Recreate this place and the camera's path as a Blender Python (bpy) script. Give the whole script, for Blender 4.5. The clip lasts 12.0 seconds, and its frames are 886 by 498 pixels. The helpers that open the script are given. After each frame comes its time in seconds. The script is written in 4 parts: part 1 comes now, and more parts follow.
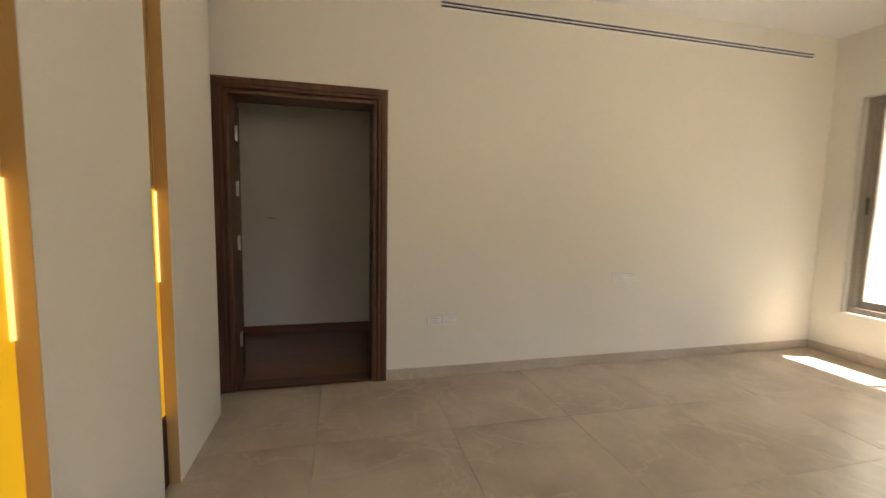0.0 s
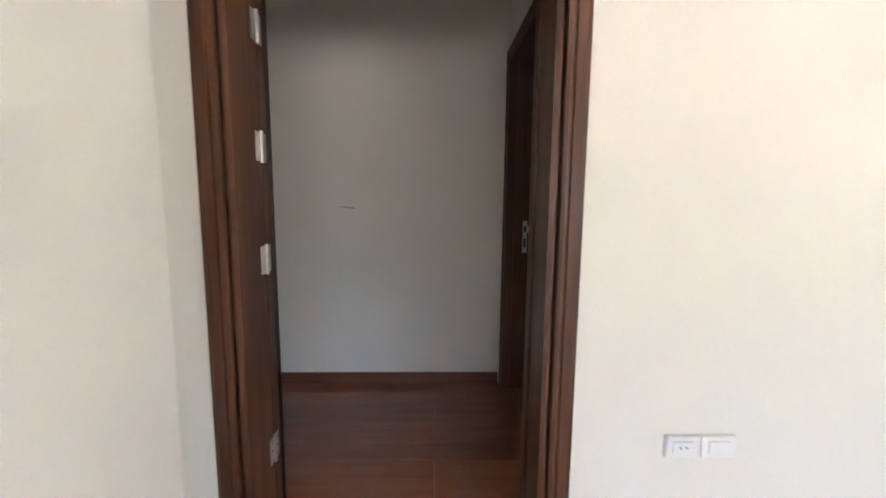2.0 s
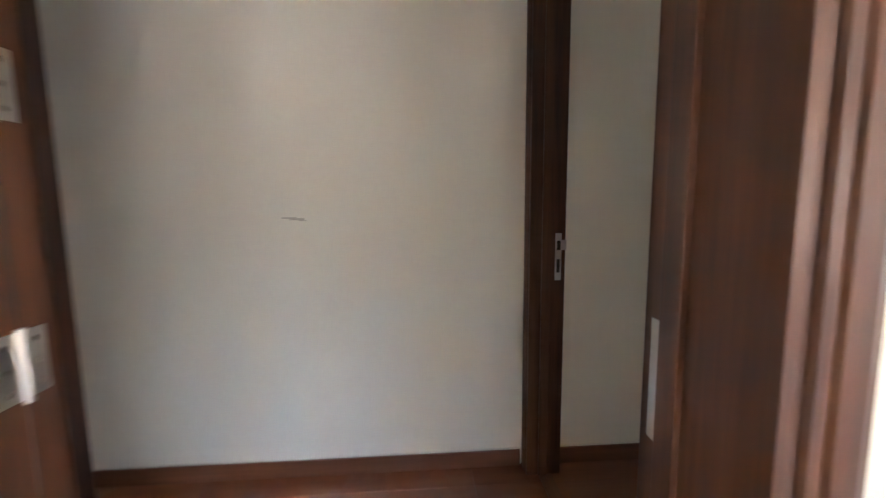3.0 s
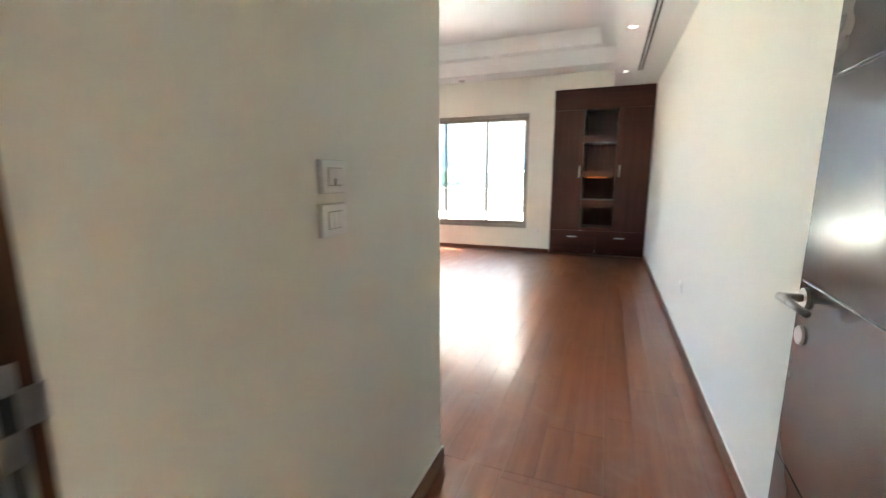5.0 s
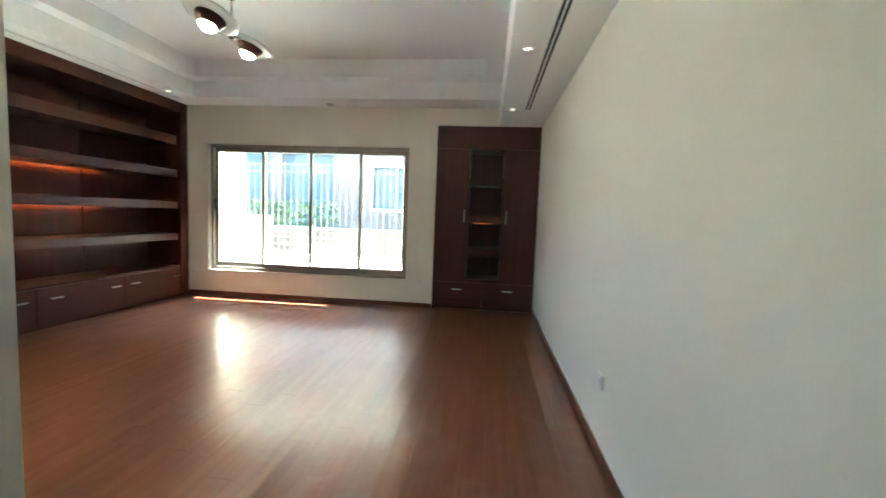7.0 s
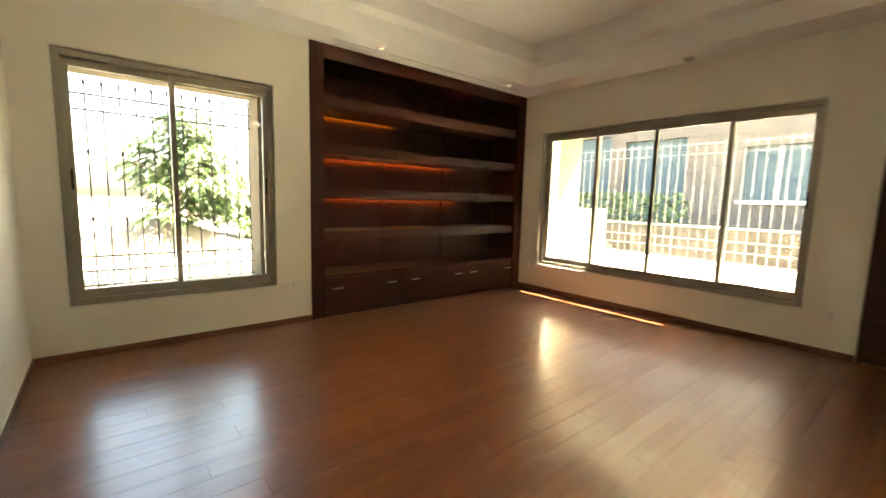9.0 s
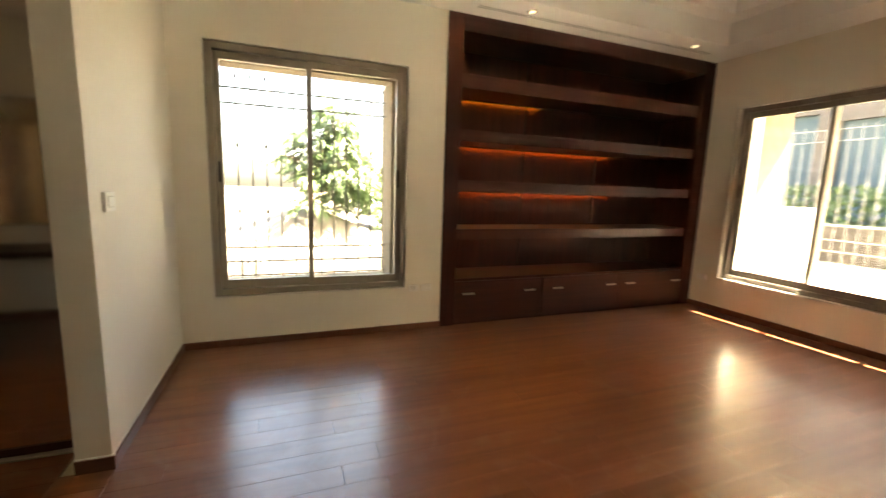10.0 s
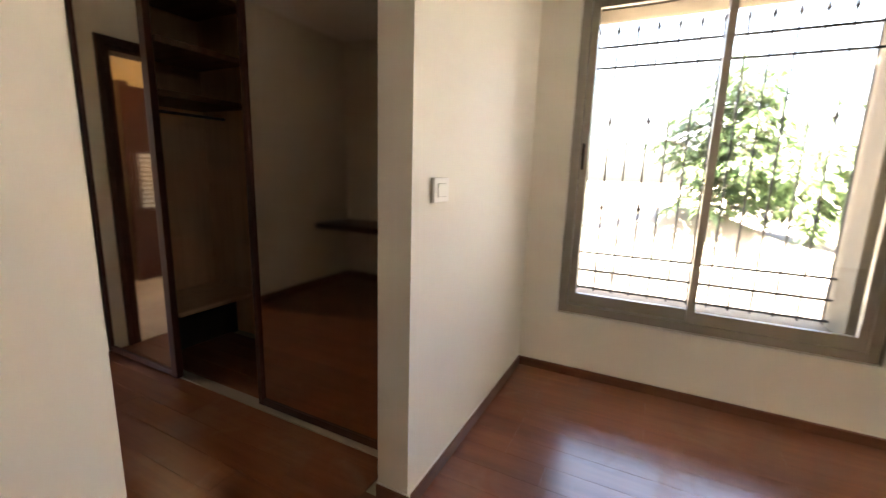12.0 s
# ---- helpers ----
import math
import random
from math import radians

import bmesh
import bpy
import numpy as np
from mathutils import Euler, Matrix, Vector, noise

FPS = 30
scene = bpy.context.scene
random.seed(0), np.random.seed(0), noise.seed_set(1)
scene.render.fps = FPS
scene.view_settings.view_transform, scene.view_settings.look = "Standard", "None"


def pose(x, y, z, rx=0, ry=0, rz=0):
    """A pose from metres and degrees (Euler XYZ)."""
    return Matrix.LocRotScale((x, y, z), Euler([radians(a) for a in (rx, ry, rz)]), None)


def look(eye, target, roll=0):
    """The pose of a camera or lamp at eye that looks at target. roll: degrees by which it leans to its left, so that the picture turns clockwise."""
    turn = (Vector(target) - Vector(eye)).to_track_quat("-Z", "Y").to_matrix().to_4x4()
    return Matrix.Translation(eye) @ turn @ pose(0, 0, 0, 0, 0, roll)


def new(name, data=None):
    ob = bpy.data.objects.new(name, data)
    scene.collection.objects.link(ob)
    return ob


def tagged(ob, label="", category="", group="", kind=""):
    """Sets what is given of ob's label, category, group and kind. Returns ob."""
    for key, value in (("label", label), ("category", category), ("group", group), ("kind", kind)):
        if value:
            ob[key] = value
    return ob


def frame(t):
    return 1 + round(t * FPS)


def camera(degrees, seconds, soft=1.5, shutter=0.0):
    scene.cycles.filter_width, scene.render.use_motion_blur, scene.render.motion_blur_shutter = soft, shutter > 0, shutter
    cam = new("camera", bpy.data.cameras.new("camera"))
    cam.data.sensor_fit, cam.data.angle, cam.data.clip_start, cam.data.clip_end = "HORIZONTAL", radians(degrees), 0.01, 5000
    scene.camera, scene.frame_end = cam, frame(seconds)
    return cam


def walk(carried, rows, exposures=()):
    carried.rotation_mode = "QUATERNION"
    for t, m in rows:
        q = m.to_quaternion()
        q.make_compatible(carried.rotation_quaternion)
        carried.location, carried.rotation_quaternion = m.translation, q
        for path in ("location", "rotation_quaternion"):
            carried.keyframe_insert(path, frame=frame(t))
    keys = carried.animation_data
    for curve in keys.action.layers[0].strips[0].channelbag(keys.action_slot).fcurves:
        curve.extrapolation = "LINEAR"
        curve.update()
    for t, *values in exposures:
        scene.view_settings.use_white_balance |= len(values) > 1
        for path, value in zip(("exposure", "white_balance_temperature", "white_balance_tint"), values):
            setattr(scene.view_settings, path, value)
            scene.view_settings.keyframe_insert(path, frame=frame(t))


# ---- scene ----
cam = camera(94.0, 12.0, soft=1.4, shutter=0.4)
PATH = [
    (0, (4.592, -0.336, 1.332), (2.658, 0.140, 1.143), 1.1),
    (0.6, (4.025, -0.333, 1.342), (2.055, -0.060, 1.125), 0.9),
    (1, (3.658, -0.384, 1.354), (1.679, -0.220, 1.118), 0.8),
    (1.5, (3.218, -0.387, 1.308), (1.235, -0.349, 1.054), 0.7),
    (2, (2.753, -0.471, 1.290), (0.770, -0.425, 1.038), 0.5),
    (2.5, (2.289, -0.483, 1.277), (0.303, -0.456, 1.039), 0.1),
    (2.7, (2.114, -0.510, 1.283), (0.128, -0.478, 1.048), -0.1),
    (4.3, (0.957, -0.401, 1.329), (-0.302, 0.905, 1.015), -0.1),
    (4.5, (0.836, -0.325, 1.342), (-0.242, 1.129, 1.016), -0.0),
    (5, (0.664, -0.076, 1.330), (-0.006, 1.608, 1.012), -0.1),
    (5.5, (0.467, 0.238, 1.330), (0.182, 2.038, 1.066), 0.4),
    (6, (0.491, 0.484, 1.318), (0.429, 2.324, 1.144), 1.3),
    (6.5, (0.570, 0.811, 1.329), (0.535, 2.646, 1.188), 2.2),
    (7, (0.530, 1.130, 1.398), (0.340, 2.955, 1.253), 2.2),
    (7.5, (0.422, 1.366, 1.410), (-0.175, 3.103, 1.294), 1.4),
    (7.7, (0.420, 1.443, 1.391), (-0.366, 3.104, 1.290), 1.6),
    (9.3, (-0.011, 2.216, 1.375), (-1.513, 3.250, 1.128), 1.6),
    (9.5, (-0.141, 2.283, 1.376), (-1.703, 3.222, 1.119), 1.8),
    (10, (-0.482, 2.382, 1.387), (-2.179, 3.039, 1.118), 1.9),
    (10.5, (-0.785, 2.447, 1.352), (-2.595, 2.615, 1.068), 2.2),
    (11, (-1.063, 2.426, 1.343), (-2.846, 2.131, 0.998), 2.1),
    (11.5, (-1.288, 2.342, 1.345), (-3.008, 1.790, 0.995), 1.4),
    (12, (-1.498, 2.331, 1.339), (-3.114, 1.520, 1.000), 1.7),
]
# seconds, stops, kelvin, tint of the camera's own adjustment
EXPOSURE = [
    (0, 3.42, 6800, 13),
    (0.95, 3.98, 6400, 13),
    (1.5, 4.4, 5300, 13),
    (2.0, 5.0, 5350, 14),
    (2.7, 5.55, 5600, 16),
    (4.3, 6.75, 5050, 3),
    (5.0, 6.85, 5600, 7),
    (5.5, 6.5, 5300, 4),
    (6.2, 6.25, 5500, 3),
    (7.05, 5.9, 5600, 0),
    (7.5, 5.9, 7100, 1),
    (9.5, 5.22, 8600, 8),
    (10.0, 5.25, 8700, 12),
    (10.5, 5.75, 8200, 16),
    (11.2, 5.87, 7700, 17),
    (12, 5.6, 7250, 20),
]
walk(cam, [(t, look(eye, target, roll)) for t, eye, target, roll in PATH], EXPOSURE)

# ---- daylight: clear sky, high sun from the north-north-east ----
SUN_WAY = Vector((0.28, 1.0, 1.5)).normalized()
world = bpy.data.worlds.new("sky")
scene.world = world
world.use_nodes = True
wn = world.node_tree.nodes
sky = wn.new("ShaderNodeTexSky")
sky.sky_type = "NISHITA"
sky.sun_disc = False
sky.sun_elevation = math.asin(SUN_WAY.z)
sky.dust_density = 4.0
sky.sun_rotation = math.atan2(SUN_WAY.x, SUN_WAY.y)
wn["Background"].inputs["Strength"].default_value = 0.08
world.node_tree.links.new(sky.outputs["Color"], wn["Background"].inputs["Color"])
sun_data = bpy.data.lights.new("sun", "SUN")
sun_data.energy, sun_data.angle, sun_data.color = 5.0, radians(0.53), (1.0, 0.95, 0.87)
sun = new("sun", sun_data)
sun.matrix_world = look(SUN_WAY * 30, (0, 0, 0))


# ---- materials ----
def nodes_of(name, rough=0.5, metal=0.0, spec=0.5, coat=0.0):
    m = bpy.data.materials.new(name)
    m.use_nodes = True
    n, l = m.node_tree.nodes, m.node_tree.links
    b = n["Principled BSDF"]
    b.inputs["Roughness"].default_value = rough
    b.inputs["Metallic"].default_value = metal
    b.inputs["Specular IOR Level"].default_value = spec
    b.inputs["Coat Weight"].default_value = coat
    b.inputs["Coat Roughness"].default_value = 0.2
    return m, n, l, b


def coords(n, l, scale, offset_by_object=False):
    tc = n.new("ShaderNodeTexCoord")
    mp = n.new("ShaderNodeMapping")
    mp.inputs["Scale"].default_value = scale
    if offset_by_object:
        info = n.new("ShaderNodeObjectInfo")
        mul = n.new("ShaderNodeVectorMath")
        mul.operation = "MULTIPLY_ADD"
        l.new(info.outputs["Random"], mul.inputs[0])
        mul.inputs[1].default_value = (37.0, 61.0, 23.0)
        l.new(tc.outputs["Object"], mul.inputs[2])
        l.new(mul.outputs[0], mp.inputs["Vector"])
    else:
        l.new(tc.outputs["Object"], mp.inputs["Vector"])
    return mp.outputs["Vector"]


def noise_tex(n, l, vec, scale, detail=4, rough=0.55):
    t = n.new("ShaderNodeTexNoise")
    t.inputs["Scale"].default_value = scale
    t.inputs["Detail"].default_value = detail
    t.inputs["Roughness"].default_value = rough
    l.new(vec, t.inputs["Vector"])
    return t.outputs["Fac"]


def ramp(n, l, fac, stops):
    r = n.new("ShaderNodeValToRGB")
    while len(r.color_ramp.elements) < len(stops):
        r.color_ramp.elements.new(0.5)
    for e, (p, c) in zip(r.color_ramp.elements, stops):
        e.position, e.color = p, (*c, 1)
    l.new(fac, r.inputs["Fac"])
    return r.outputs["Color"]


def mixed(n, l, fac, a, b, kind="MIX"):
    m = n.new("ShaderNodeMix")
    m.data_type, m.blend_type = "RGBA", kind
    if isinstance(fac, float):
        m.inputs[0].default_value = fac
    else:
        l.new(fac, m.inputs[0])
    for sock, v in ((m.inputs[6], a), (m.inputs[7], b)):
        if isinstance(v, tuple):
            sock.default_value = (*v, 1)
        else:
            l.new(v, sock)
    return m.outputs[2]


def bump(n, l, b, height, strength, distance):
    bp = n.new("ShaderNodeBump")
    bp.inputs["Strength"].default_value = strength
    bp.inputs["Distance"].default_value = distance
    l.new(height, bp.inputs["Height"])
    l.new(bp.outputs["Normal"], b.inputs["Normal"])


def span(n, l, fac, lo, hi):
    r = n.new("ShaderNodeMapRange")
    r.inputs["To Min"].default_value, r.inputs["To Max"].default_value = lo, hi
    l.new(fac, r.inputs["Value"])
    return r.outputs["Result"]


def plaster(name, base, rough=0.75, grain=0.12, stain=0.05, stain_colour=(0.62, 0.55, 0.42)):
    m, n, l, b = nodes_of(name, rough, spec=0.35)
    v = coords(n, l, (1, 1, 1))
    cloud = noise_tex(n, l, v, 1.1, 5)
    fine = noise_tex(n, l, v, 60, 3)
    c = mixed(n, l, span(n, l, cloud, 0.0, stain * 2), base, stain_colour)
    c = mixed(n, l, span(n, l, fine, 0, 0.06), c, tuple(x * 0.8 for x in base))
    l.new(c, b.inputs["Base Color"])
    l.new(span(n, l, cloud, rough - 0.12, rough + 0.12), b.inputs["Roughness"])
    bump(n, l, b, noise_tex(n, l, v, 220, 2), grain, 0.002)
    return m


def wood(name, along, dark, mid, light, rough=0.4, coat=0.2, vary=False, fine=1.0, wear=0.0, spec=0.5):
    """Timber with its grain along one axis (0, 1, 2) of the object."""
    m, n, l, b = nodes_of(name, rough, spec=spec, coat=coat)
    sc = [16.0, 16.0, 16.0]
    sc[along] = 0.9
    v = coords(n, l, sc, vary)
    g1 = noise_tex(n, l, v, 1.0 * fine, 6, 0.62)
    sc2 = [90.0, 90.0, 90.0]
    sc2[along] = 3.0
    g2 = noise_tex(n, l, coords(n, l, sc2, vary), 1.0, 3, 0.6)
    c = ramp(n, l, g1, [(0.25, dark), (0.5, mid), (0.78, light)])
    c = mixed(n, l, span(n, l, g2, 0.0, 0.5), c, dark)
    if vary:
        info = n.new("ShaderNodeObjectInfo")
        hsv = n.new("ShaderNodeHueSaturation")
        l.new(span(n, l, info.outputs["Random"], 0.93, 1.07), hsv.inputs["Value"])
        l.new(c, hsv.inputs["Color"])
        c = hsv.outputs["Color"]
    l.new(c, b.inputs["Base Color"])
    patch = noise_tex(n, l, coords(n, l, (1, 1, 1)), 1.7, 4)
    gloss = span(n, l, patch, rough - 0.07, rough + 0.1 + wear)
    if wear:
        # pale dusty scuffs left by shoes
        geo = n.new("ShaderNodeNewGeometry")
        smear = n.new("ShaderNodeTexNoise")
        smear.inputs["Scale"].default_value, smear.inputs["Detail"].default_value = 3.2, 6
        smear.inputs["Distortion"].default_value = 1.8
        l.new(geo.outputs["Position"], smear.inputs["Vector"])
        dust = ramp(n, l, smear.outputs["Fac"], [(0.52, (0, 0, 0)), (0.74, (0.11, 0.11, 0.11))])
        c = mixed(n, l, dust, c, (0.52, 0.42, 0.35))
        l.new(c, b.inputs["Base Color"])
        add = n.new("ShaderNodeMath")
        l.new(gloss, add.inputs[0])
        l.new(dust, add.inputs[1])
        gloss = add.outputs[0]
    l.new(gloss, b.inputs["Roughness"])
    bump(n, l, b, g2, 0.08, 0.001)
    return m


def plain(name, base, rough=0.5, metal=0.0, spec=0.5, mottled=0.1, scale=25, coat=0.0):
    m, n, l, b = nodes_of(name, rough, metal, spec, coat)
    f = noise_tex(n, l, coords(n, l, (1, 1, 1)), scale, 4)
    l.new(mixed(n, l, span(n, l, f, 0, mottled * 2), base, tuple(x * 0.6 for x in base)), b.inputs["Base Color"])
    l.new(span(n, l, f, max(0.03, rough - 0.06), rough + 0.08), b.inputs["Roughness"])
    return m


def stone(name, light, dark, vein, scale=3.0, rough=0.6, vary=True):
    m, n, l, b = nodes_of(name, rough, spec=0.45)
    v = coords(n, l, (1, 1, 1), vary)
    f1 = noise_tex(n, l, v, scale, 6, 0.6)
    f2 = noise_tex(n, l, v, scale * 14, 4, 0.6)
    c = ramp(n, l, f1, [(0.3, dark), (0.6, light)])
    c = mixed(n, l, span(n, l, f2, 0, 0.35), c, dark)
    w = n.new("ShaderNodeTexNoise")
    w.inputs["Scale"].default_value, w.inputs["Detail"].default_value = scale * 0.7, 7
    w.inputs["Distortion"].default_value = 1.4
    l.new(v, w.inputs["Vector"])
    c = mixed(n, l, ramp(n, l, w.outputs["Fac"], [(0.485, (0, 0, 0)), (0.5, (0.55, 0.55, 0.55)), (0.515, (0, 0, 0))]), c, vein)
    l.new(c, b.inputs["Base Color"])
    l.new(span(n, l, f1, rough - 0.1, rough + 0.1), b.inputs["Roughness"])
    bump(n, l, b, f2, 0.12, 0.003)
    return m


def glow(name, colour, strength):
    m, n, l, b = nodes_of(name, 0.4)
    b.inputs["Base Color"].default_value = (*colour, 1)
    b.inputs["Emission Color"].default_value = (*colour, 1)
    b.inputs["Emission Strength"].default_value = strength
    return m


def glass(name, tint=(0.96, 0.98, 0.97)):
    m = bpy.data.materials.new(name)
    m.use_nodes = True
    n, l = m.node_tree.nodes, m.node_tree.links
    n.remove(n["Principled BSDF"])
    clear, shine, mix, fr = (n.new("ShaderNodeBsdfTransparent"), n.new("ShaderNodeBsdfGlossy"),
                             n.new("ShaderNodeMixShader"), n.new("ShaderNodeFresnel"))
    clear.inputs["Color"].default_value = (*tint, 1)
    shine.inputs["Roughness"].default_value = 0.02
    fr.inputs["IOR"].default_value = 1.45
    l.new(fr.outputs[0], mix.inputs[0])
    l.new(clear.outputs[0], mix.inputs[1])
    l.new(shine.outputs[0], mix.inputs[2])
    l.new(mix.outputs[0], n["Material Output"].inputs["Surface"])
    return m


WALL = plaster("cream_wall_paint", (0.86, 0.83, 0.74), 0.7)
CEILING = plaster("white_ceiling_paint", (0.91, 0.91, 0.90), 0.8, stain=0.03)
BEAD = plain("off_white_sealant", (0.82, 0.8, 0.74), 0.6)
FRAME_WOOD_Z = wood("stained_oak_upright", 2, (0.030, 0.010, 0.004), (0.118, 0.042, 0.016), (0.22, 0.088, 0.036), 0.42, 0.08)
FRAME_WOOD_Y = wood("stained_oak_along_y", 1, (0.030, 0.010, 0.004), (0.118, 0.042, 0.016), (0.22, 0.088, 0.036), 0.42, 0.08)
DARK_Z = wood("mahogany_veneer_upright", 2, (0.040, 0.0095, 0.005), (0.072, 0.0175, 0.0098), (0.100, 0.026, 0.0145), 0.40, 0.05, spec=0.35)
DARK_Y = wood("mahogany_veneer_along_y", 1, (0.040, 0.0095, 0.005), (0.072, 0.0175, 0.0098), (0.100, 0.026, 0.0145), 0.36, 0.12)
DARK_X = wood("mahogany_veneer_along_x", 0, (0.040, 0.0095, 0.005), (0.072, 0.0175, 0.0098), (0.100, 0.026, 0.0145), 0.40, 0.05, spec=0.35)
LEAF_WOOD = wood("dark_lacquered_door_wood", 2, (0.016, 0.006, 0.004), (0.040, 0.015, 0.009), (0.070, 0.028, 0.016), 0.24, 0.5)
CARCASE = wood("tan_wardrobe_veneer", 2, (0.62, 0.40, 0.24), (0.74, 0.50, 0.32), (0.80, 0.57, 0.38), 0.5, 0.05)
WARDROBE_BROWN = wood("brown_wardrobe_shelf", 1, (0.14, 0.07, 0.036), (0.24, 0.125, 0.068), (0.31, 0.175, 0.10), 0.5, 0.0)
PLANK = wood("red_brown_parquet", 1, (0.17, 0.050, 0.0185), (0.26, 0.081, 0.0315), (0.34, 0.116, 0.047), 0.27, 0.7, vary=True, wear=0.05)
SKIRT_X = wood("skirting_wood_along_x", 0, (0.09, 0.032, 0.015), (0.20, 0.075, 0.034), (0.29, 0.115, 0.055), 0.4, 0.1)
SKIRT_Y = wood("skirting_wood_along_y", 1, (0.09, 0.032, 0.015), (0.20, 0.075, 0.034), (0.29, 0.115, 0.055), 0.4, 0.1)
MARBLE = stone("beige_marble", (0.64, 0.545, 0.43), (0.42, 0.34, 0.255), (0.66, 0.57, 0.46), 1.9, 0.34)
TAN_TILE = stone("ochre_bathroom_tile", (0.62, 0.45, 0.22), (0.50, 0.35, 0.16), (0.52, 0.40, 0.28), 2.4, 0.35, vary=False)
GROUT = plain("beige_grout", (0.55, 0.47, 0.365), 0.8)
# greys that paint the shade lines round rockers and plate edges
ROCKER_SHADE = plain("grey_rocker_shade", (0.36, 0.34, 0.30), 0.8)
PLATE_SHADE = plain("grey_plate_shade", (0.68, 0.65, 0.58), 0.8)
ALUMINIUM = plain("bronze_grey_aluminium", (0.36, 0.32, 0.265), 0.38, 0.35, mottled=0.08, scale=8)
DARK_METAL = plain("black_pull_metal", (0.03, 0.025, 0.022), 0.4, 0.3)
FLAT_BLACK = plain("flat_black", (0.02, 0.02, 0.02), 0.7)
GLASS = glass("clear_window_glass")
STEEL = plain("brushed_steel", (0.62, 0.60, 0.57), 0.3, 1.0, mottled=0.15, scale=60)
CHROME = plain("polished_chrome", (0.75, 0.74, 0.72), 0.12, 1.0, mottled=0.05)
PLASTIC = plain("white_plastic", (0.88, 0.87, 0.83), 0.3, mottled=0.04)
SOCKET_DARK = plain("dark_socket_hole", (0.03, 0.03, 0.03), 0.6)
MIRROR = plain("bronze_tinted_mirror", (0.80, 0.71, 0.60), 0.02, 1.0, mottled=0.04, scale=3)
TRACK = plain("pale_track_strip", (0.52, 0.48, 0.42), 0.45, 0.3)
LIMESTONE = stone("tooled_limestone", (0.21, 0.16, 0.10), (0.14, 0.105, 0.065), (0.27, 0.22, 0.155), 5.0, 0.85)
RENDER_WHITE = plaster("white_outdoor_render", (0.78, 0.76, 0.71), 0.85, 0.4, 0.08)
TERRACE = stone("pale_terrace_tile", (0.78, 0.75, 0.68), (0.66, 0.62, 0.55), (0.8, 0.77, 0.7), 3.0, 0.7)
# white paint greyed in the colour for the backlit side facing the rooms
WHITE_METAL = plain("shade_greyed_white_iron", (0.27, 0.27, 0.265), 0.45, 0.0, mottled=0.06)
IRON = plain("weathered_wrought_iron", (0.075, 0.068, 0.062), 0.55, 0.4, mottled=0.25, scale=60)
EARTH = stone("dry_stony_earth", (0.25, 0.205, 0.145), (0.15, 0.12, 0.085), (0.28, 0.24, 0.19), 2.0, 0.95, vary=False)
PALE_EARTH = stone("pale_dusty_earth", (0.22, 0.195, 0.155), (0.13, 0.113, 0.088), (0.25, 0.225, 0.19), 3.0, 0.95, vary=False)
YARD_STONE = stone("grey_yard_paving", (0.45, 0.425, 0.38), (0.36, 0.335, 0.295), (0.48, 0.45, 0.41), 3.0, 0.8)
LOW_RENDER = plaster("weathered_grey_render", (0.42, 0.405, 0.37), 0.85, 0.4, 0.12)
BARK = stone("grey_brown_bark", (0.26, 0.20, 0.14), (0.12, 0.09, 0.06), (0.3, 0.24, 0.17), 9.0, 0.9, vary=False)
BROWN_METAL = plain("brown_lacquered_metal", (0.10, 0.035, 0.02), 0.3, 0.5)
LED_ORANGE = glow("orange_led_strip", (1.0, 0.34, 0.065), 1.0)
LED_LOW = glow("dim_orange_led_strip", (1.0, 0.34, 0.065), 0.45)
LED_FAINT = glow("faint_orange_led_strip", (1.0, 0.22, 0.03), 0.02)
DISH = plain("pale_frosted_glass", (0.62, 0.64, 0.60), 0.22, 0.0, 0.6, mottled=0.05)
LED_YELLOW = glow("yellow_led_strip", (1.0, 0.48, 0.05), 0.7)
BULB = glow("warm_frosted_bulb", (1.0, 0.86, 0.66), 1.2)
BATH_GLOW = glow("bathroom_fill_glow", (1.0, 0.80, 0.50), 0.9)
SPOT = glow("downlight_disc", (1.0, 0.84, 0.55), 0.13)
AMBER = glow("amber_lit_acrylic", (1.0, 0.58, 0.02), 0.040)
# the amber glow that fades above the light is put into this base colour
AMBER_DIM = plain("amber_fading_glow_paint", (0.58, 0.34, 0.075), 0.35, mottled=0.06, scale=3)
OCHRE = plain("ochre_gold_lining", (0.62, 0.40, 0.16), 0.45, mottled=0.06, scale=6)
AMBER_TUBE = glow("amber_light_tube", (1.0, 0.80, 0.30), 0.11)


def leaves_material(name, a, b2):
    m, n, l, b = nodes_of(name, 0.45)
    g = n.new("ShaderNodeNewGeometry")
    c = ramp(n, l, g.outputs["Random Per Island"], [(0.0, a), (1.0, b2)])
    f = noise_tex(n, l, coords(n, l, (1, 1, 1)), 30, 3)
    l.new(mixed(n, l, span(n, l, f, 0, 0.4), c, tuple(x * 0.6 for x in a)), b.inputs["Base Color"])
    b.inputs["Transmission Weight"].default_value = 0.0
    b.inputs["Subsurface Weight"].default_value = 0.0
    return m


LEAVES = leaves_material("broad_green_leaves", (0.055, 0.11, 0.034), (0.14, 0.21, 0.08))
HEDGE_LEAVES = leaves_material("dark_hedge_leaves", (0.03, 0.07, 0.02), (0.08, 0.13, 0.04))


# ---- building helpers ----
HOUSE = Matrix.Identity(4)
ROOM = Matrix.Translation((0.103, -0.020, 0.0)) @ Matrix.Scale(1.012, 4)   # the bedroom's own plan, laid into the house
PLACE = [HOUSE]


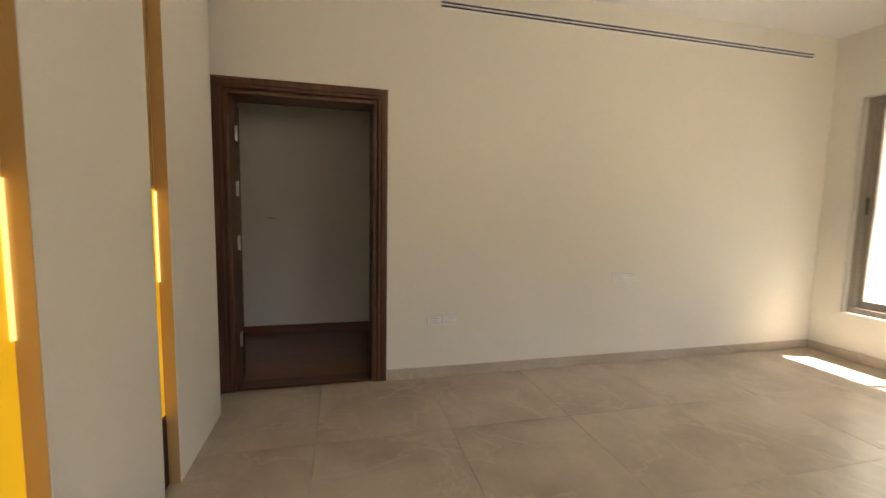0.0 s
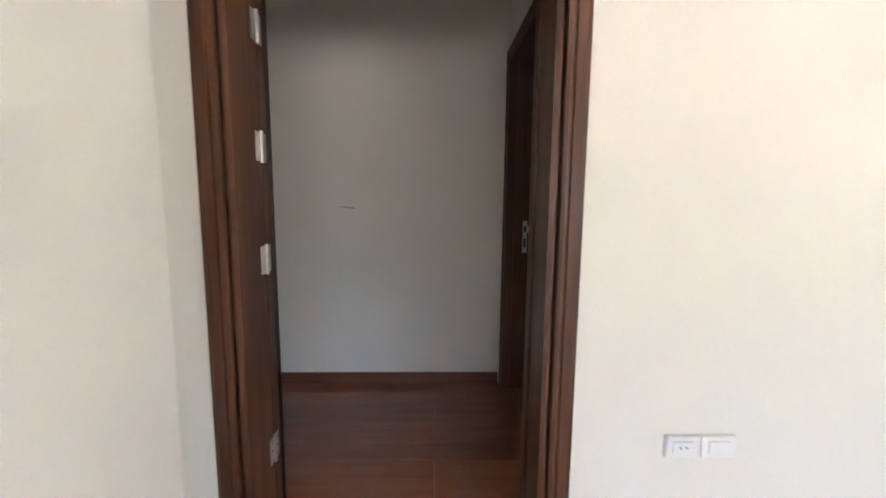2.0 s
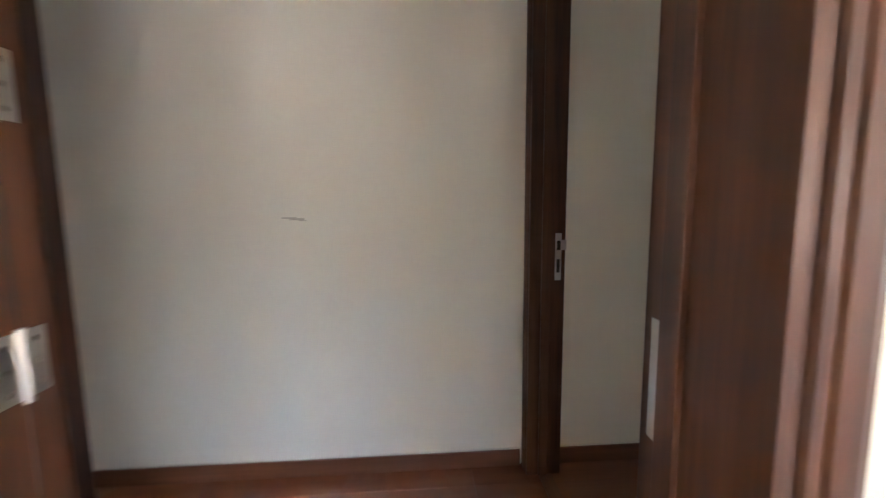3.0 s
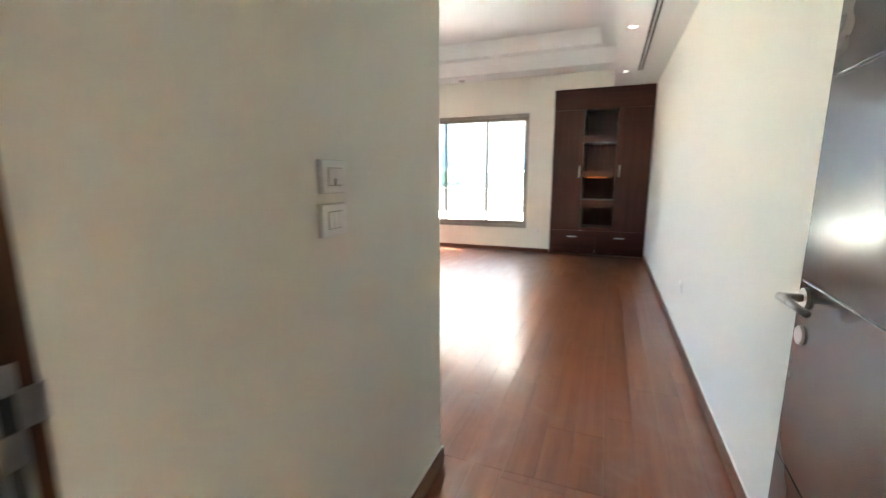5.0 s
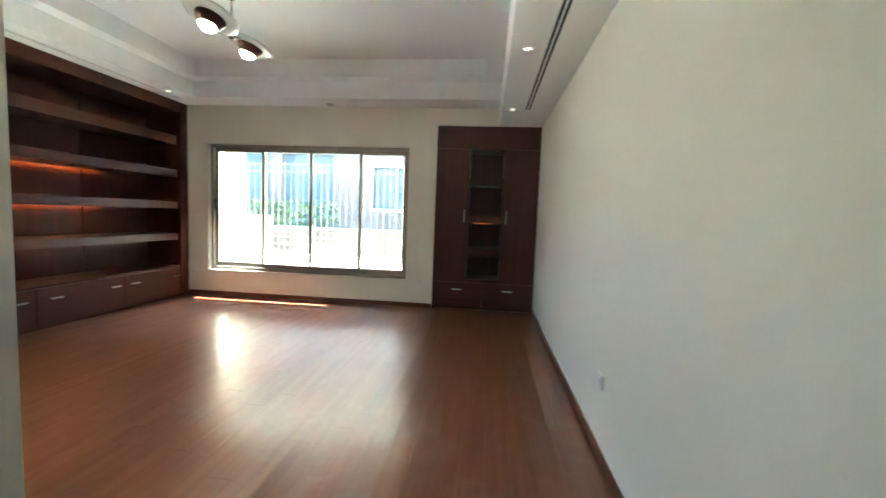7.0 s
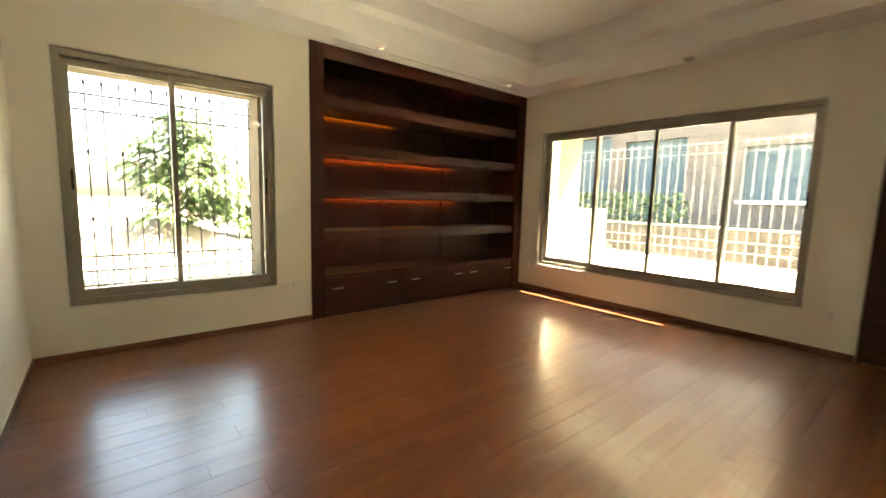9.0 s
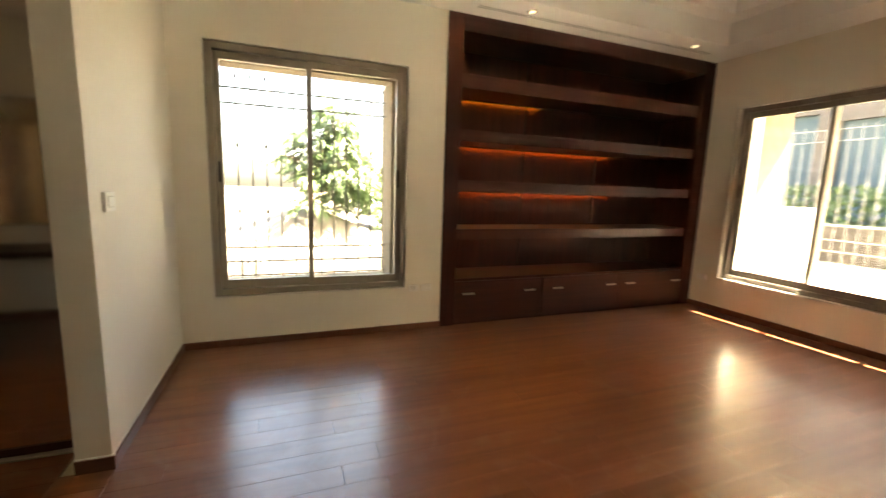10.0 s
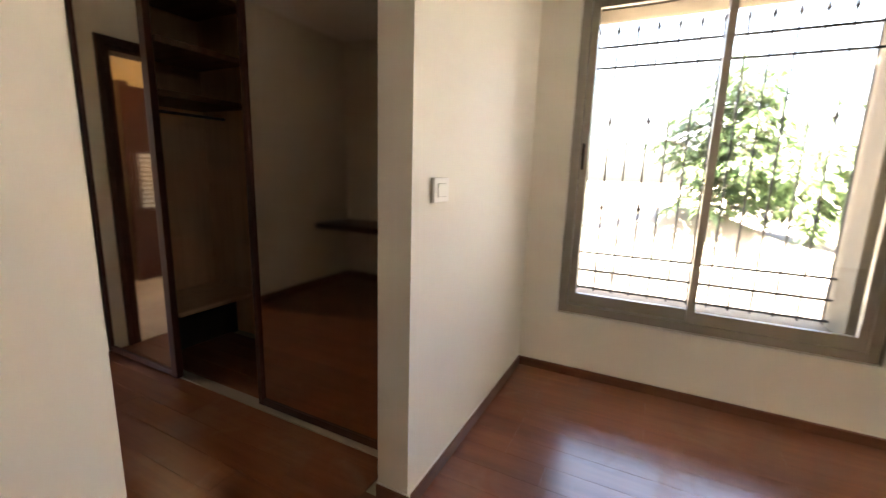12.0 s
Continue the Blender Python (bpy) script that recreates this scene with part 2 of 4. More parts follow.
def mesh_from(bm, name, mat, smooth=False):
    me = bpy.data.meshes.new(name)
    bm.transform(PLACE[0])
    bmesh.ops.recalc_face_normals(bm, faces=bm.faces)
    bm.to_mesh(me)
    bm.free()
    me.materials.append(mat)
    if smooth:
        for p in me.polygons:
            p.use_smooth = True
    return me


def part(name, bm, material, parent=None, label="", smooth=False):
    ob = new(name, mesh_from(bm, name, material, smooth))
    if parent is not None:
        ob.parent = parent
        ob.matrix_parent_inverse = Matrix.Identity(4)
        if parent.parent is None:
            ob.matrix_parent_inverse = parent.matrix_basis.inverted()
    return tagged(ob, label)


def thing(name, label, category, group="", base=(0, 0, 0), kind=""):
    ob = new(name)
    ob.empty_display_size = 0.1
    ob.location = PLACE[0] @ Vector(base)
    return tagged(ob, label, category, group, kind)


def box(x0, y0, z0, x1, y1, z1, bevel=0.0, bm=None):
    bm = bm or bmesh.new()
    lo = [min(a, b) for a, b in ((x0, x1), (y0, y1), (z0, z1))]
    hi = [max(a, b) for a, b in ((x0, x1), (y0, y1), (z0, z1))]
    vs = [bm.verts.new((hi[0] if i & 1 else lo[0], hi[1] if i & 2 else lo[1], hi[2] if i & 4 else lo[2])) for i in range(8)]
    fs = [bm.faces.new([vs[i] for i in q]) for q in ((0, 1, 3, 2), (4, 6, 7, 5), (0, 4, 5, 1), (2, 3, 7, 6), (0, 2, 6, 4), (1, 5, 7, 3))]
    if bevel:
        es = list({e for f in fs for e in f.edges})
        bmesh.ops.bevel(bm, geom=es, offset=bevel, segments=2, affect="EDGES", profile=0.6)
    return bm


def cyl(p0, p1, r0, r1=None, sides=16, bm=None, caps=True):
    bm = bm or bmesh.new()
    r1 = r0 if r1 is None else r1
    a, b = Vector(p0), Vector(p1)
    q = (b - a).to_track_quat("Z", "Y")
    rings = []
    for c, r in ((a, r0), (b, r1)):
        rings.append([bm.verts.new(c + q @ Vector((r * math.cos(2 * math.pi * k / sides), r * math.sin(2 * math.pi * k / sides), 0))) for k in range(sides)])
    for k in range(sides):
        bm.faces.new((rings[0][k], rings[0][(k + 1) % sides], rings[1][(k + 1) % sides], rings[1][k]))
    if caps:
        bm.faces.new(rings[0][::-1])
        bm.faces.new(rings[1])
    return bm


def lathe(profile, centre=(0, 0, 0), turn=None, sides=32, bm=None):
    """Turns (radius, height) pairs about the z axis of turn."""
    bm = bm or bmesh.new()
    m = Matrix.Translation(centre) @ (turn or Matrix.Identity(4))
    rings = [[bm.verts.new(m @ Vector((r * math.cos(2 * math.pi * k / sides), r * math.sin(2 * math.pi * k / sides), h))) for k in range(sides)] for r, h in profile]
    for a, b in zip(rings, rings[1:]):
        for k in range(sides):
            bm.faces.new((a[k], a[(k + 1) % sides], b[(k + 1) % sides], b[k]))
    return bm


def slab_with_holes(axis, t0, t1, u0, u1, v0, v1, holes=()):
    """A slab t0..t1 thick along axis, with rectangular holes (u0, u1, v0, v1) right through. u, v: the other two axes in order."""
    us = sorted({u0, u1, *[h for o in holes for h in o[:2] if u0 < h < u1]})
    vs = sorted({v0, v1, *[h for o in holes for h in o[2:] if v0 < h < v1]})
    solid = {}
    for i in range(len(us) - 1):
        for j in range(len(vs) - 1):
            cu, cv = (us[i] + us[i + 1]) / 2, (vs[j] + vs[j + 1]) / 2
            solid[i, j] = not any(o[0] < cu < o[1] and o[2] < cv < o[3] for o in holes)
    bm, memo = bmesh.new(), {}

    def vert(t, u, v):
        key = (round(t, 5), round(u, 5), round(v, 5))
        if key not in memo:
            co = {0: (t, u, v), 1: (u, t, v), 2: (u, v, t)}[axis]
            memo[key] = bm.verts.new(co)
        return memo[key]

    for (i, j), full in solid.items():
        if not full:
            continue
        a, b, c, d = us[i], us[i + 1], vs[j], vs[j + 1]
        for t in (t0, t1):
            bm.faces.new([vert(t, a, c), vert(t, b, c), vert(t, b, d), vert(t, a, d)])
        for (di, dj), (p, q) in {(-1, 0): ((a, c), (a, d)), (1, 0): ((b, c), (b, d)), (0, -1): ((a, c), (b, c)), (0, 1): ((a, d), (b, d))}.items():
            if not solid.get((i + di, j + dj), False):
                bm.faces.new([vert(t0, *p), vert(t0, *q), vert(t1, *q), vert(t1, *p)])
    return bm


def structure(name, bm, mat, label, category, smooth=False):
    return tagged(part(name, bm, mat, smooth=smooth), label, category, kind="structure")


# ---- plan ----
X_WEST, X_EAST = -4.30, 1.14                     # bedroom walls, in the bedroom's plan
EAST, X_HALL, X_SW = 1.257, 1.455, 0.008         # east wall, hall side of the door wall, switch wall
Y_NORTH, Y_PIER, Y_END = 7.24, 1.587, 1.535
SOFFIT, BULKHEAD, LOW = 2.95, 2.70, 2.73
N_WIN = (-3.95, -0.77, 0.405, 2.375)
W_WIN = (1.83, 3.43, 0.425, 2.42)
H_WIN = (1.72, 3.30, 0.43, 2.43)
# unseen bare openings in the hall's east wall, sized to light hall and lobby
E_LIGHT_GAP = (1.2, 3.95, 0.75, 1.90)
E_LIGHT_GAP_SOUTH = (-0.95, 0.15, 0.95, 1.72)
E_LIGHT_GAP_BACK = (-2.9, -1.5, 0.10, 2.40)
DOOR1 = (-1.08, -0.110, 2.090)                   # clear opening of the entry door
DOOR2 = (0.095, 1.09, 2.125)                       # clear opening of the bedroom door
BATH = (-2.78, -1.98, 2.05)

structure("ground", slab_with_holes(2, -3.2, -3.0, -400, 400, -400, 400), EARTH, "dry stony earth around the house", "ground")

# floors
structure("floor_bedroom", box(-5.0, -2.4, -0.3, 1.30, 8.2, -0.014), GROUT, "reddish brown wooden parquet floor with a satin sheen", "floor")
structure("floor_hall", slab_with_holes(2, -0.3, -0.020, 1.302, 7.2, -3.2, 4.8), GROUT, "beige polished marble tile floor", "floor")

# walls of the lobby, passage and hall
structure("wall_east", box(EAST, 0.0, -0.05, X_HALL, 8.2, 3.64), WALL, "long plain cream painted wall", "wall")
structure("wall_entry", slab_with_holes(0, 1.20, X_HALL, -2.45, -0.0001, -0.05, 3.64, [(DOOR1[0] - 0.04, DOOR1[1] + 0.04, -0.1, DOOR1[2] + 0.04)]), WALL, "cream painted wall with the entry doorway", "wall")
structure("wall_lobby", slab_with_holes(1, 0.0, 0.13, X_SW, EAST - 0.002, -0.05, 3.64, [(DOOR2[0] - 0.04, DOOR2[1] + 0.04, -0.1, DOOR2[2] + 0.04)]), WALL, "cream wall with the bedroom doorway", "wall")
structure("wall_switch", box(-0.402, -2.45, -0.05, X_SW, Y_END - 0.16, 3.64), WALL, "cream painted wall with light switches", "wall")
structure("wall_return", box(-1.83, Y_END - 0.16, -0.05, X_SW, Y_END, 3.64), WALL, "cream painted wall end beside the dressing area", "wall")
structure("wall_lobby_south", box(X_SW, -2.45, -0.05, 1.198, -2.30, 3.64), WALL, "plain cream wall closing the lobby", "wall")
structure("wall_hall_north", slab_with_holes(1, 4.32, 4.77, X_HALL, 7.2, -0.05, 3.6, [H_WIN]), WALL, "cream hall wall with a large window", "wall")
# holes added behind the camera as daylight sources
structure("wall_hall_east", slab_with_holes(0, 7.0, 7.2, -3.2, 4.318, -0.05, 3.6, [E_LIGHT_GAP, E_LIGHT_GAP_SOUTH, E_LIGHT_GAP_BACK]), WALL, "unseen cream hall wall with openings added to let daylight in", "wall")
structure("wall_hall_south", box(X_HALL, -3.2, -0.05, 7.0, -3.0, 3.6), WALL, "plain wall closing the hall", "wall")
structure("wall_hall_stub", box(X_HALL - 0.002, -3.0, -0.05, X_HALL - 0.25, -2.452, 3.6), WALL, "plain wall return in the hall", "wall")

# screen of piers with shallow lit slots between them
for name, x0, x1 in (("wall_screen_1", 1.78, 2.465), ("wall_screen_2", 2.645, 3.33), ("wall_screen_3", 3.51, 4.19), ("wall_screen_4", 4.37, 7.0)):
    structure(name, box(x0, -1.160, -0.019, x1, -1.095, 3.039, 0.004), WALL, "grey-cream pier of a screen wall with lit slots", "wall")
structure("wall_screen_back", box(1.78, -1.40, -0.05, 7.0, -1.162, 3.039), WALL, "plain wall behind the slotted screen", "wall")

# ceilings of the lobby, passage and hall
structure("ceiling_passage", box(X_SW, 0.132, LOW, EAST - 0.001, 1.396, 2.95), CEILING, "white low ceiling of the passage", "ceiling")
structure("ceiling_lobby", box(X_SW, -2.30, LOW, 1.198, -0.001, 2.95), CEILING, "white low lobby ceiling", "ceiling")
structure("ceiling_hall", box(X_HALL, -3.0, 3.04, 7.0, 4.32, 3.4), CEILING, "white flat hall ceiling", "ceiling")
structure("ceiling_top", box(-5.3, -3.2, 3.645, X_HALL, 8.4, 3.80), CEILING, "flat roof slab over the rooms", "ceiling")

SCUFF = plain("grey_scuff", (0.60, 0.56, 0.49), 0.85, mottled=0.2, scale=200)
switch_wall = bpy.data.objects["wall_switch"]
for a, b, z, h in ((-1.092, -1.03, 1.214, 0.006), (-1.06, -0.995, 1.207, 0.009), (-1.02, -0.985, 1.203, 0.004)):
    part("scuff", box(X_SW, a, z, X_SW + 0.0006, b, z + h), SCUFF, switch_wall, "faint grey scuff mark")

# bedroom and dressing area
PLACE[0] = ROOM
structure("wall_west", slab_with_holes(0, -4.80, X_WEST, 1.40, 3.798, -0.05, 3.6, [W_WIN]), WALL, "cream painted wall with a sliding window", "wall")
structure("wall_west_recess", box(-5.20, 3.62, -0.05, -4.90, 8.1, 3.6), WALL, "plain wall behind the built-in bookcase", "wall")
structure("wall_west_jamb", box(-4.90, 3.62, -0.05, -4.803, 3.797, 3.6), WALL, "plain wall return beside the bookcase", "wall")
structure("wall_north", slab_with_holes(1, Y_NORTH, 7.69, -4.90, -0.36, -0.05, 3.6, [N_WIN]), WALL, "cream painted wall with a wide four-pane window", "wall")
structure("wall_north_recess", box(-0.36, 7.84, -0.05, X_EAST, 8.05, 3.6), WALL, "plain wall behind the built-in cupboard", "wall")
structure("wall_north_return", box(-0.56, 7.692, -0.05, -0.36, 8.05, 3.6), WALL, "plain wall return outside the cupboard", "wall")
structure("wall_north_head", box(-0.358, Y_NORTH, 2.702, X_EAST - 0.002, 7.838, 3.6), WALL, "cream wall over the built-in cupboard", "wall")
structure("wall_pier", box(-4.80, 1.445, -0.05, -2.80, Y_PIER, 3.6), WALL, "cream painted wall with a single light switch", "wall")
structure("wall_pier_back", box(-4.80, 1.40, -0.05, -3.07, 1.4445, 3.6), WALL, "plain wall behind the wardrobe end", "wall")
structure("wall_dressing_south", slab_with_holes(1, -1.16, -1.0, -4.2, -0.502, -0.05, 3.6, [(BATH[0] - 0.03, BATH[1] + 0.03, -0.1, BATH[2] + 0.03)]), WALL, "cream dressing area wall with a bathroom doorway", "wall")
structure("wall_wardrobe_back", box(-4.2, -1.0, -0.05, -3.9, 1.398, 3.6), WALL, "plain wall behind the wardrobe", "wall")
structure("wall_bath_south", box(-4.2, -3.0, -0.05, -0.502, -2.85, 3.6), TAN_TILE, "tiled bathroom end wall", "wall")
structure("wall_bath_west", box(-4.2, -2.85, -0.05, -4.05, -1.162, 3.6), TAN_TILE, "plain bathroom side wall", "wall")
structure("ceiling_bedroom", slab_with_holes(2, SOFFIT, 3.172, -4.90, X_EAST - 0.001, 1.40, 7.238, [(-3.85, 0.534, 2.03, 6.80)]), CEILING, "white border of the stepped tray ceiling", "ceiling")
structure("ceiling_step", slab_with_holes(2, 3.1725, 3.40, -4.1, 0.9, 1.8, 7.05, [(-3.67, 0.335, 2.23, 6.60)]), CEILING, "white upper step of the tray ceiling", "ceiling")
structure("ceiling_tray", box(-4.0, 1.9, 3.4005, 0.8, 6.95, 3.54), CEILING, "white flat centre of the tray ceiling", "ceiling")
structure("ceiling_bulkhead", box(0.535, 1.375, BULKHEAD, X_EAST - 0.001, Y_NORTH - 0.001, SOFFIT - 0.001), CEILING, "white dropped ceiling strip along the wall", "ceiling")
structure("ceiling_dressing", box(-3.9, -1.0, LOW, -0.502, 1.398, 2.9), CEILING, "white low ceiling of the dressing area", "ceiling")
structure("ceiling_bath", box(-4.05, -2.85, 2.6, -0.502, -1.162, 2.8), CEILING, "white bathroom ceiling", "ceiling")
PLACE[0] = HOUSE


# skirting with a pale sealant bead
def skirting(x0, y0, x1, y1, nx, ny, h=0.08, name="baseboard", mat=None, label="reddish wooden skirting board", t=0.014):
    """A board along the wall line (x0, y0)-(x1, y1) that stands out along (nx, ny)."""
    lo_x, hi_x = (min(x0, x1), max(x0, x1)) if nx == 0 else (min(x0, x0 + nx * t), max(x0, x0 + nx * t))
    lo_y, hi_y = (min(y0, y1), max(y0, y1)) if ny == 0 else (min(y0, y0 + ny * t), max(y0, y0 + ny * t))
    ob = structure(name, box(lo_x, lo_y, -0.012, hi_x, hi_y, h, 0.003), mat or (SKIRT_X if nx == 0 else SKIRT_Y), label, "baseboard")
    b = 0.006
    bx = (lo_x, hi_x) if nx == 0 else (min(x0, x0 + nx * b), max(x0, x0 + nx * b))
    by = (lo_y, hi_y) if ny == 0 else (min(y0, y0 + ny * b), max(y0, y0 + ny * b))
    part("sealant_bead", box(bx[0], by[0], h, bx[1], by[1], h + 0.005), BEAD, ob, "thin pale sealant line")


PLACE[0] = ROOM
skirting(X_WEST, Y_PIER, X_WEST, 3.797, 1, 0, 0.056, t=0.022)
skirting(-4.298, Y_NORTH, -0.362, Y_NORTH, 0, -1, 0.062)
skirting(-4.277, Y_PIER, -2.80, Y_PIER, 0, 1, 0.062)
skirting(-2.80, 1.445, -2.80, Y_PIER + 0.014, 1, 0, 0.066)
skirting(-0.502, -1.0, -0.502, 1.35, -1, 0)
skirting(-1.87, -1.0, -0.516, -1.0, 0, 1)
PLACE[0] = HOUSE
skirting(EAST, 0.24, EAST, 7.30, -1, 0, 0.07)
skirting(X_SW, 0.155, X_SW, Y_END + 0.014, 1, 0)
skirting(-1.83, Y_END, X_SW, Y_END, 0, 1)
skirting(-1.83, Y_END - 0.16, -1.83, Y_END + 0.014, -1, 0)
skirting(X_SW, -2.30, X_SW, -0.02, 1, 0)
skirting(1.20, -2.30, 1.20, -1.20, -1, 0)
skirting(X_SW + 0.014, -2.30, 1.186, -2.30, 0, 1)
skirting(-1.82, Y_END - 0.16, -0.42, Y_END - 0.16, 0, -1)
skirting(X_HALL, 0.004, X_HALL, 4.32, 1, 0, 0.08, "baseboard_hall", MARBLE, "beige marble skirting")
skirting(X_HALL + 0.016, 4.32, 6.99, 4.32, 0, -1, 0.08, "baseboard_hall", MARBLE, "beige marble skirting")


# ---- doors ----
PROFILE = [(0.0, 0.0), (0.0, 0.006), (0.012, 0.008), (0.020, 0.008), (0.023, 0.002), (0.030, 0.002), (0.034, 0.010), (0.046, 0.012),
           (0.049, 0.004), (0.056, 0.004), (0.060, 0.012), (0.088, 0.015), (0.096, 0.012), (0.1, 0.012), (0.1, 0.0)]


def architrave(axis, plane, out, u0, u1, top, width, foot=-0.012):
    """A moulded casing round an opening on the plane, standing out by out (+1 or -1) along axis."""
    bm, rows = bmesh.new(), []
    k = width / 0.1
    for w, d in PROFILE:
        w *= k
        pts = [(u0 - w, foot), (u0 - w, top + w), (u1 + w, top + w), (u1 + w, foot)]
        rows.append([bm.verts.new((plane + out * d, u, z) if axis == 0 else (u, plane + out * d, z)) for u, z in pts])
    for a, b in zip(rows, rows[1:]):
        for i in range(3):
            bm.faces.new((a[i], a[i + 1], b[i + 1], b[i]))
    for i in (0, 3):
        bm.faces.new([r[i] for r in rows])
    return bm


def hinge(parent, x, y, z, flip=1):
    h = part("hinge", box(x - 0.042, y - 0.0015, z - 0.05, x - 0.003, y + 0.0015, z + 0.05, 0.0007), STEEL, parent, "brushed steel butt hinge")
    part("hinge_leaf", box(x + 0.003, y - 0.0015, z - 0.05, x + 0.042, y + 0.0015, z + 0.05, 0.0007), STEEL, h)
    part("knuckle", cyl((x, y + 0.004, z - 0.055), (x, y + 0.004, z + 0.055), 0.0065), STEEL, h, smooth=False)
    for sx in (-0.024, 0.024):
        for dz in (-0.034, 0.0, 0.034):
            part("screw", cyl((x + sx, y + 0.0012, z + dz), (x + sx, y + 0.0028, z + dz), 0.0045, sides=8), CHROME, h)
    return h


def lever(parent, x, y, z, sx, reach):
    """A lever handle on a long plate; it stands out along sx in x and its lever reaches along y."""
    plate = part("rosette", cyl((x, y, z), (x + sx * 0.010, y, z), 0.026, 0.024, 20), STEEL, parent, "round brushed steel rosette", smooth=False)
    part("key_rosette", cyl((x, y, z - 0.09), (x + sx * 0.008, y, z - 0.09), 0.024, 0.022, 20), STEEL, parent, "round brushed steel keyhole rosette")
    part("neck", cyl((x + sx * 0.006, y, z), (x + sx * 0.055, y, z), 0.010), STEEL, plate, smooth=True)
    bm = cyl((x + sx * 0.052, y, z), (x + sx * 0.055, y + reach * 0.6, z + 0.003), 0.010, 0.009)
    cyl((x + sx * 0.055, y + reach * 0.58, z + 0.003), (x + sx * 0.040, y + reach, z - 0.008), 0.009, 0.008, bm=bm)
    part("lever", bm, STEEL, plate, "brushed steel lever", smooth=True)


def strike(parent, x, y, z, out):
    s = part("strike_plate", box(x, y - 0.014, z - 0.105, x + out * 0.003, y + 0.014, z + 0.105, 0.001), STEEL, parent, "brushed steel strike plate")
    part("lip", box(x + out * 0.0005, y + 0.012, z + 0.03, x + out * 0.003, y + 0.036, z + 0.075, 0.001), STEEL, s)
    part("latch_hole", box(x + out * 0.0032, y - 0.007, z + 0.03, x + out * 0.0036, y + 0.009, z + 0.072), SOCKET_DARK, s)
    part("bolt_hole", box(x + out * 0.0032, y - 0.007, z - 0.07, x + out * 0.0036, y + 0.007, z - 0.01), SOCKET_DARK, s)


def leaf_mesh(width, height, thick):
    """A door leaf of broad boards with fine grooves between them; hinge edge on the z axis, width along +y, thickness along +x."""
    bm = box(0, 0, 0, thick, width, height, 0.003)
    cuts = [0.012, 0.17, 0.625, 1.08, 1.535, height - 0.012]
    for lo, hi in zip(cuts, cuts[1:]):
        box(-0.003, 0.012, lo + 0.003, thick + 0.003, width - 0.012, hi - 0.003, 0.002, bm=bm)
    return bm


# entry doorway
entry = thing("door_1", "stained oak door frame with its dark leaf folded back", "door", base=(1.32, -0.6, 0), kind="structure")
y0, y1, top = DOOR1
frame_bm = box(1.19, y0 - 0.038, -0.012, X_HALL + 0.002, y0, top, 0.002)
part("jamb", frame_bm, FRAME_WOOD_Z, entry)
part("jamb", box(1.19, y1, -0.012, X_HALL + 0.002, y1 + 0.038, top, 0.002), FRAME_WOOD_Z, entry)
part("door_head", box(1.19, y0 - 0.038, top + 0.001, X_HALL + 0.002, y1 + 0.038, top + 0.038, 0.002), FRAME_WOOD_Y, entry)
part("door_stop", box(1.25, y1 - 0.012, 0, 1.30, y1, top - 0.001, 0.002), FRAME_WOOD_Z, entry)
part("architrave", architrave(0, X_HALL, 1, y0, y1, top, 0.107, -0.018), FRAME_WOOD_Z, entry, "moulded stained oak casing")
part("architrave", architrave(0, 1.20, -1, y0, y1, top, 0.085), FRAME_WOOD_Z, entry, "moulded stained oak casing")
part("threshold", box(1.28, y0 + 0.001, -0.013, 1.43, y1 - 0.001, 0.006, 0.003), FRAME_WOOD_Y, entry, "worn wooden threshold")
part("door_gap", box(1.252, y0, 0.006, 1.2555, y0 + 0.0012, top - 0.002), SOCKET_DARK, entry, "dark gap between frame and leaf edge")
leaf = part("door_leaf", leaf_mesh(0.93, 2.05, 0.042), LEAF_WOOD, entry, "dark lacquered door leaf with fine grooves")
leaf.matrix_basis = pose(1.196, -1.082, 0.008, 0, 0, 176)
for z in (1.855, 1.457, 1.059, 0.325):
    hinge(entry, 1.257, y0 + 0.002, z)
part("strike_plate", box(1.215, y1 - 0.003, 0.88, 1.245, y1 - 0.0005, 1.09, 0.001), STEEL, entry, "steel strike plate")

# bedroom doorway
bed_door = thing("door_2", "dark wooden bedroom door standing open against the wall", "door", base=(0.55, 0.1, 0), kind="structure")
x0, x1, top = DOOR2
part("jamb", box(x0 - 0.038, -0.002, -0.012, x0, 0.152, top, 0.002), FRAME_WOOD_Z, bed_door)
part("jamb", box(x1, -0.002, -0.012, x1 + 0.038, 0.152, top, 0.002), FRAME_WOOD_Z, bed_door)
part("door_head", box(x0 - 0.038, -0.002, top + 0.001, x1 + 0.038, 0.152, top + 0.038, 0.002), DARK_X, bed_door)
part("door_stop", box(x0, 0.045, 0, x0 + 0.012, 0.085, top - 0.001, 0.002), FRAME_WOOD_Z, bed_door)
part("architrave", architrave(1, 0.0, -1, x0, x1, top, 0.075), FRAME_WOOD_Z, bed_door, "moulded dark wooden casing")
part("architrave", architrave(1, 0.13, 1, x0, x1, top, 0.075), FRAME_WOOD_Z, bed_door, "moulded dark wooden casing")
part("threshold", box(x0 + 0.001, 0.05, -0.013, x1 - 0.001, 0.11, 0.004, 0.002), SKIRT_X, bed_door, "wooden threshold strip")
strike(bed_door, x0 + 0.0005, 0.120, 1.034, 1)
leaf2 = part("door_leaf", leaf_mesh(0.985, 2.07, 0.042), LEAF_WOOD, bed_door, "dark lacquered door leaf with fine grooves")
leaf2.matrix_basis = pose(1.060, 0.175, 0.008, 0, 0, -3.1)
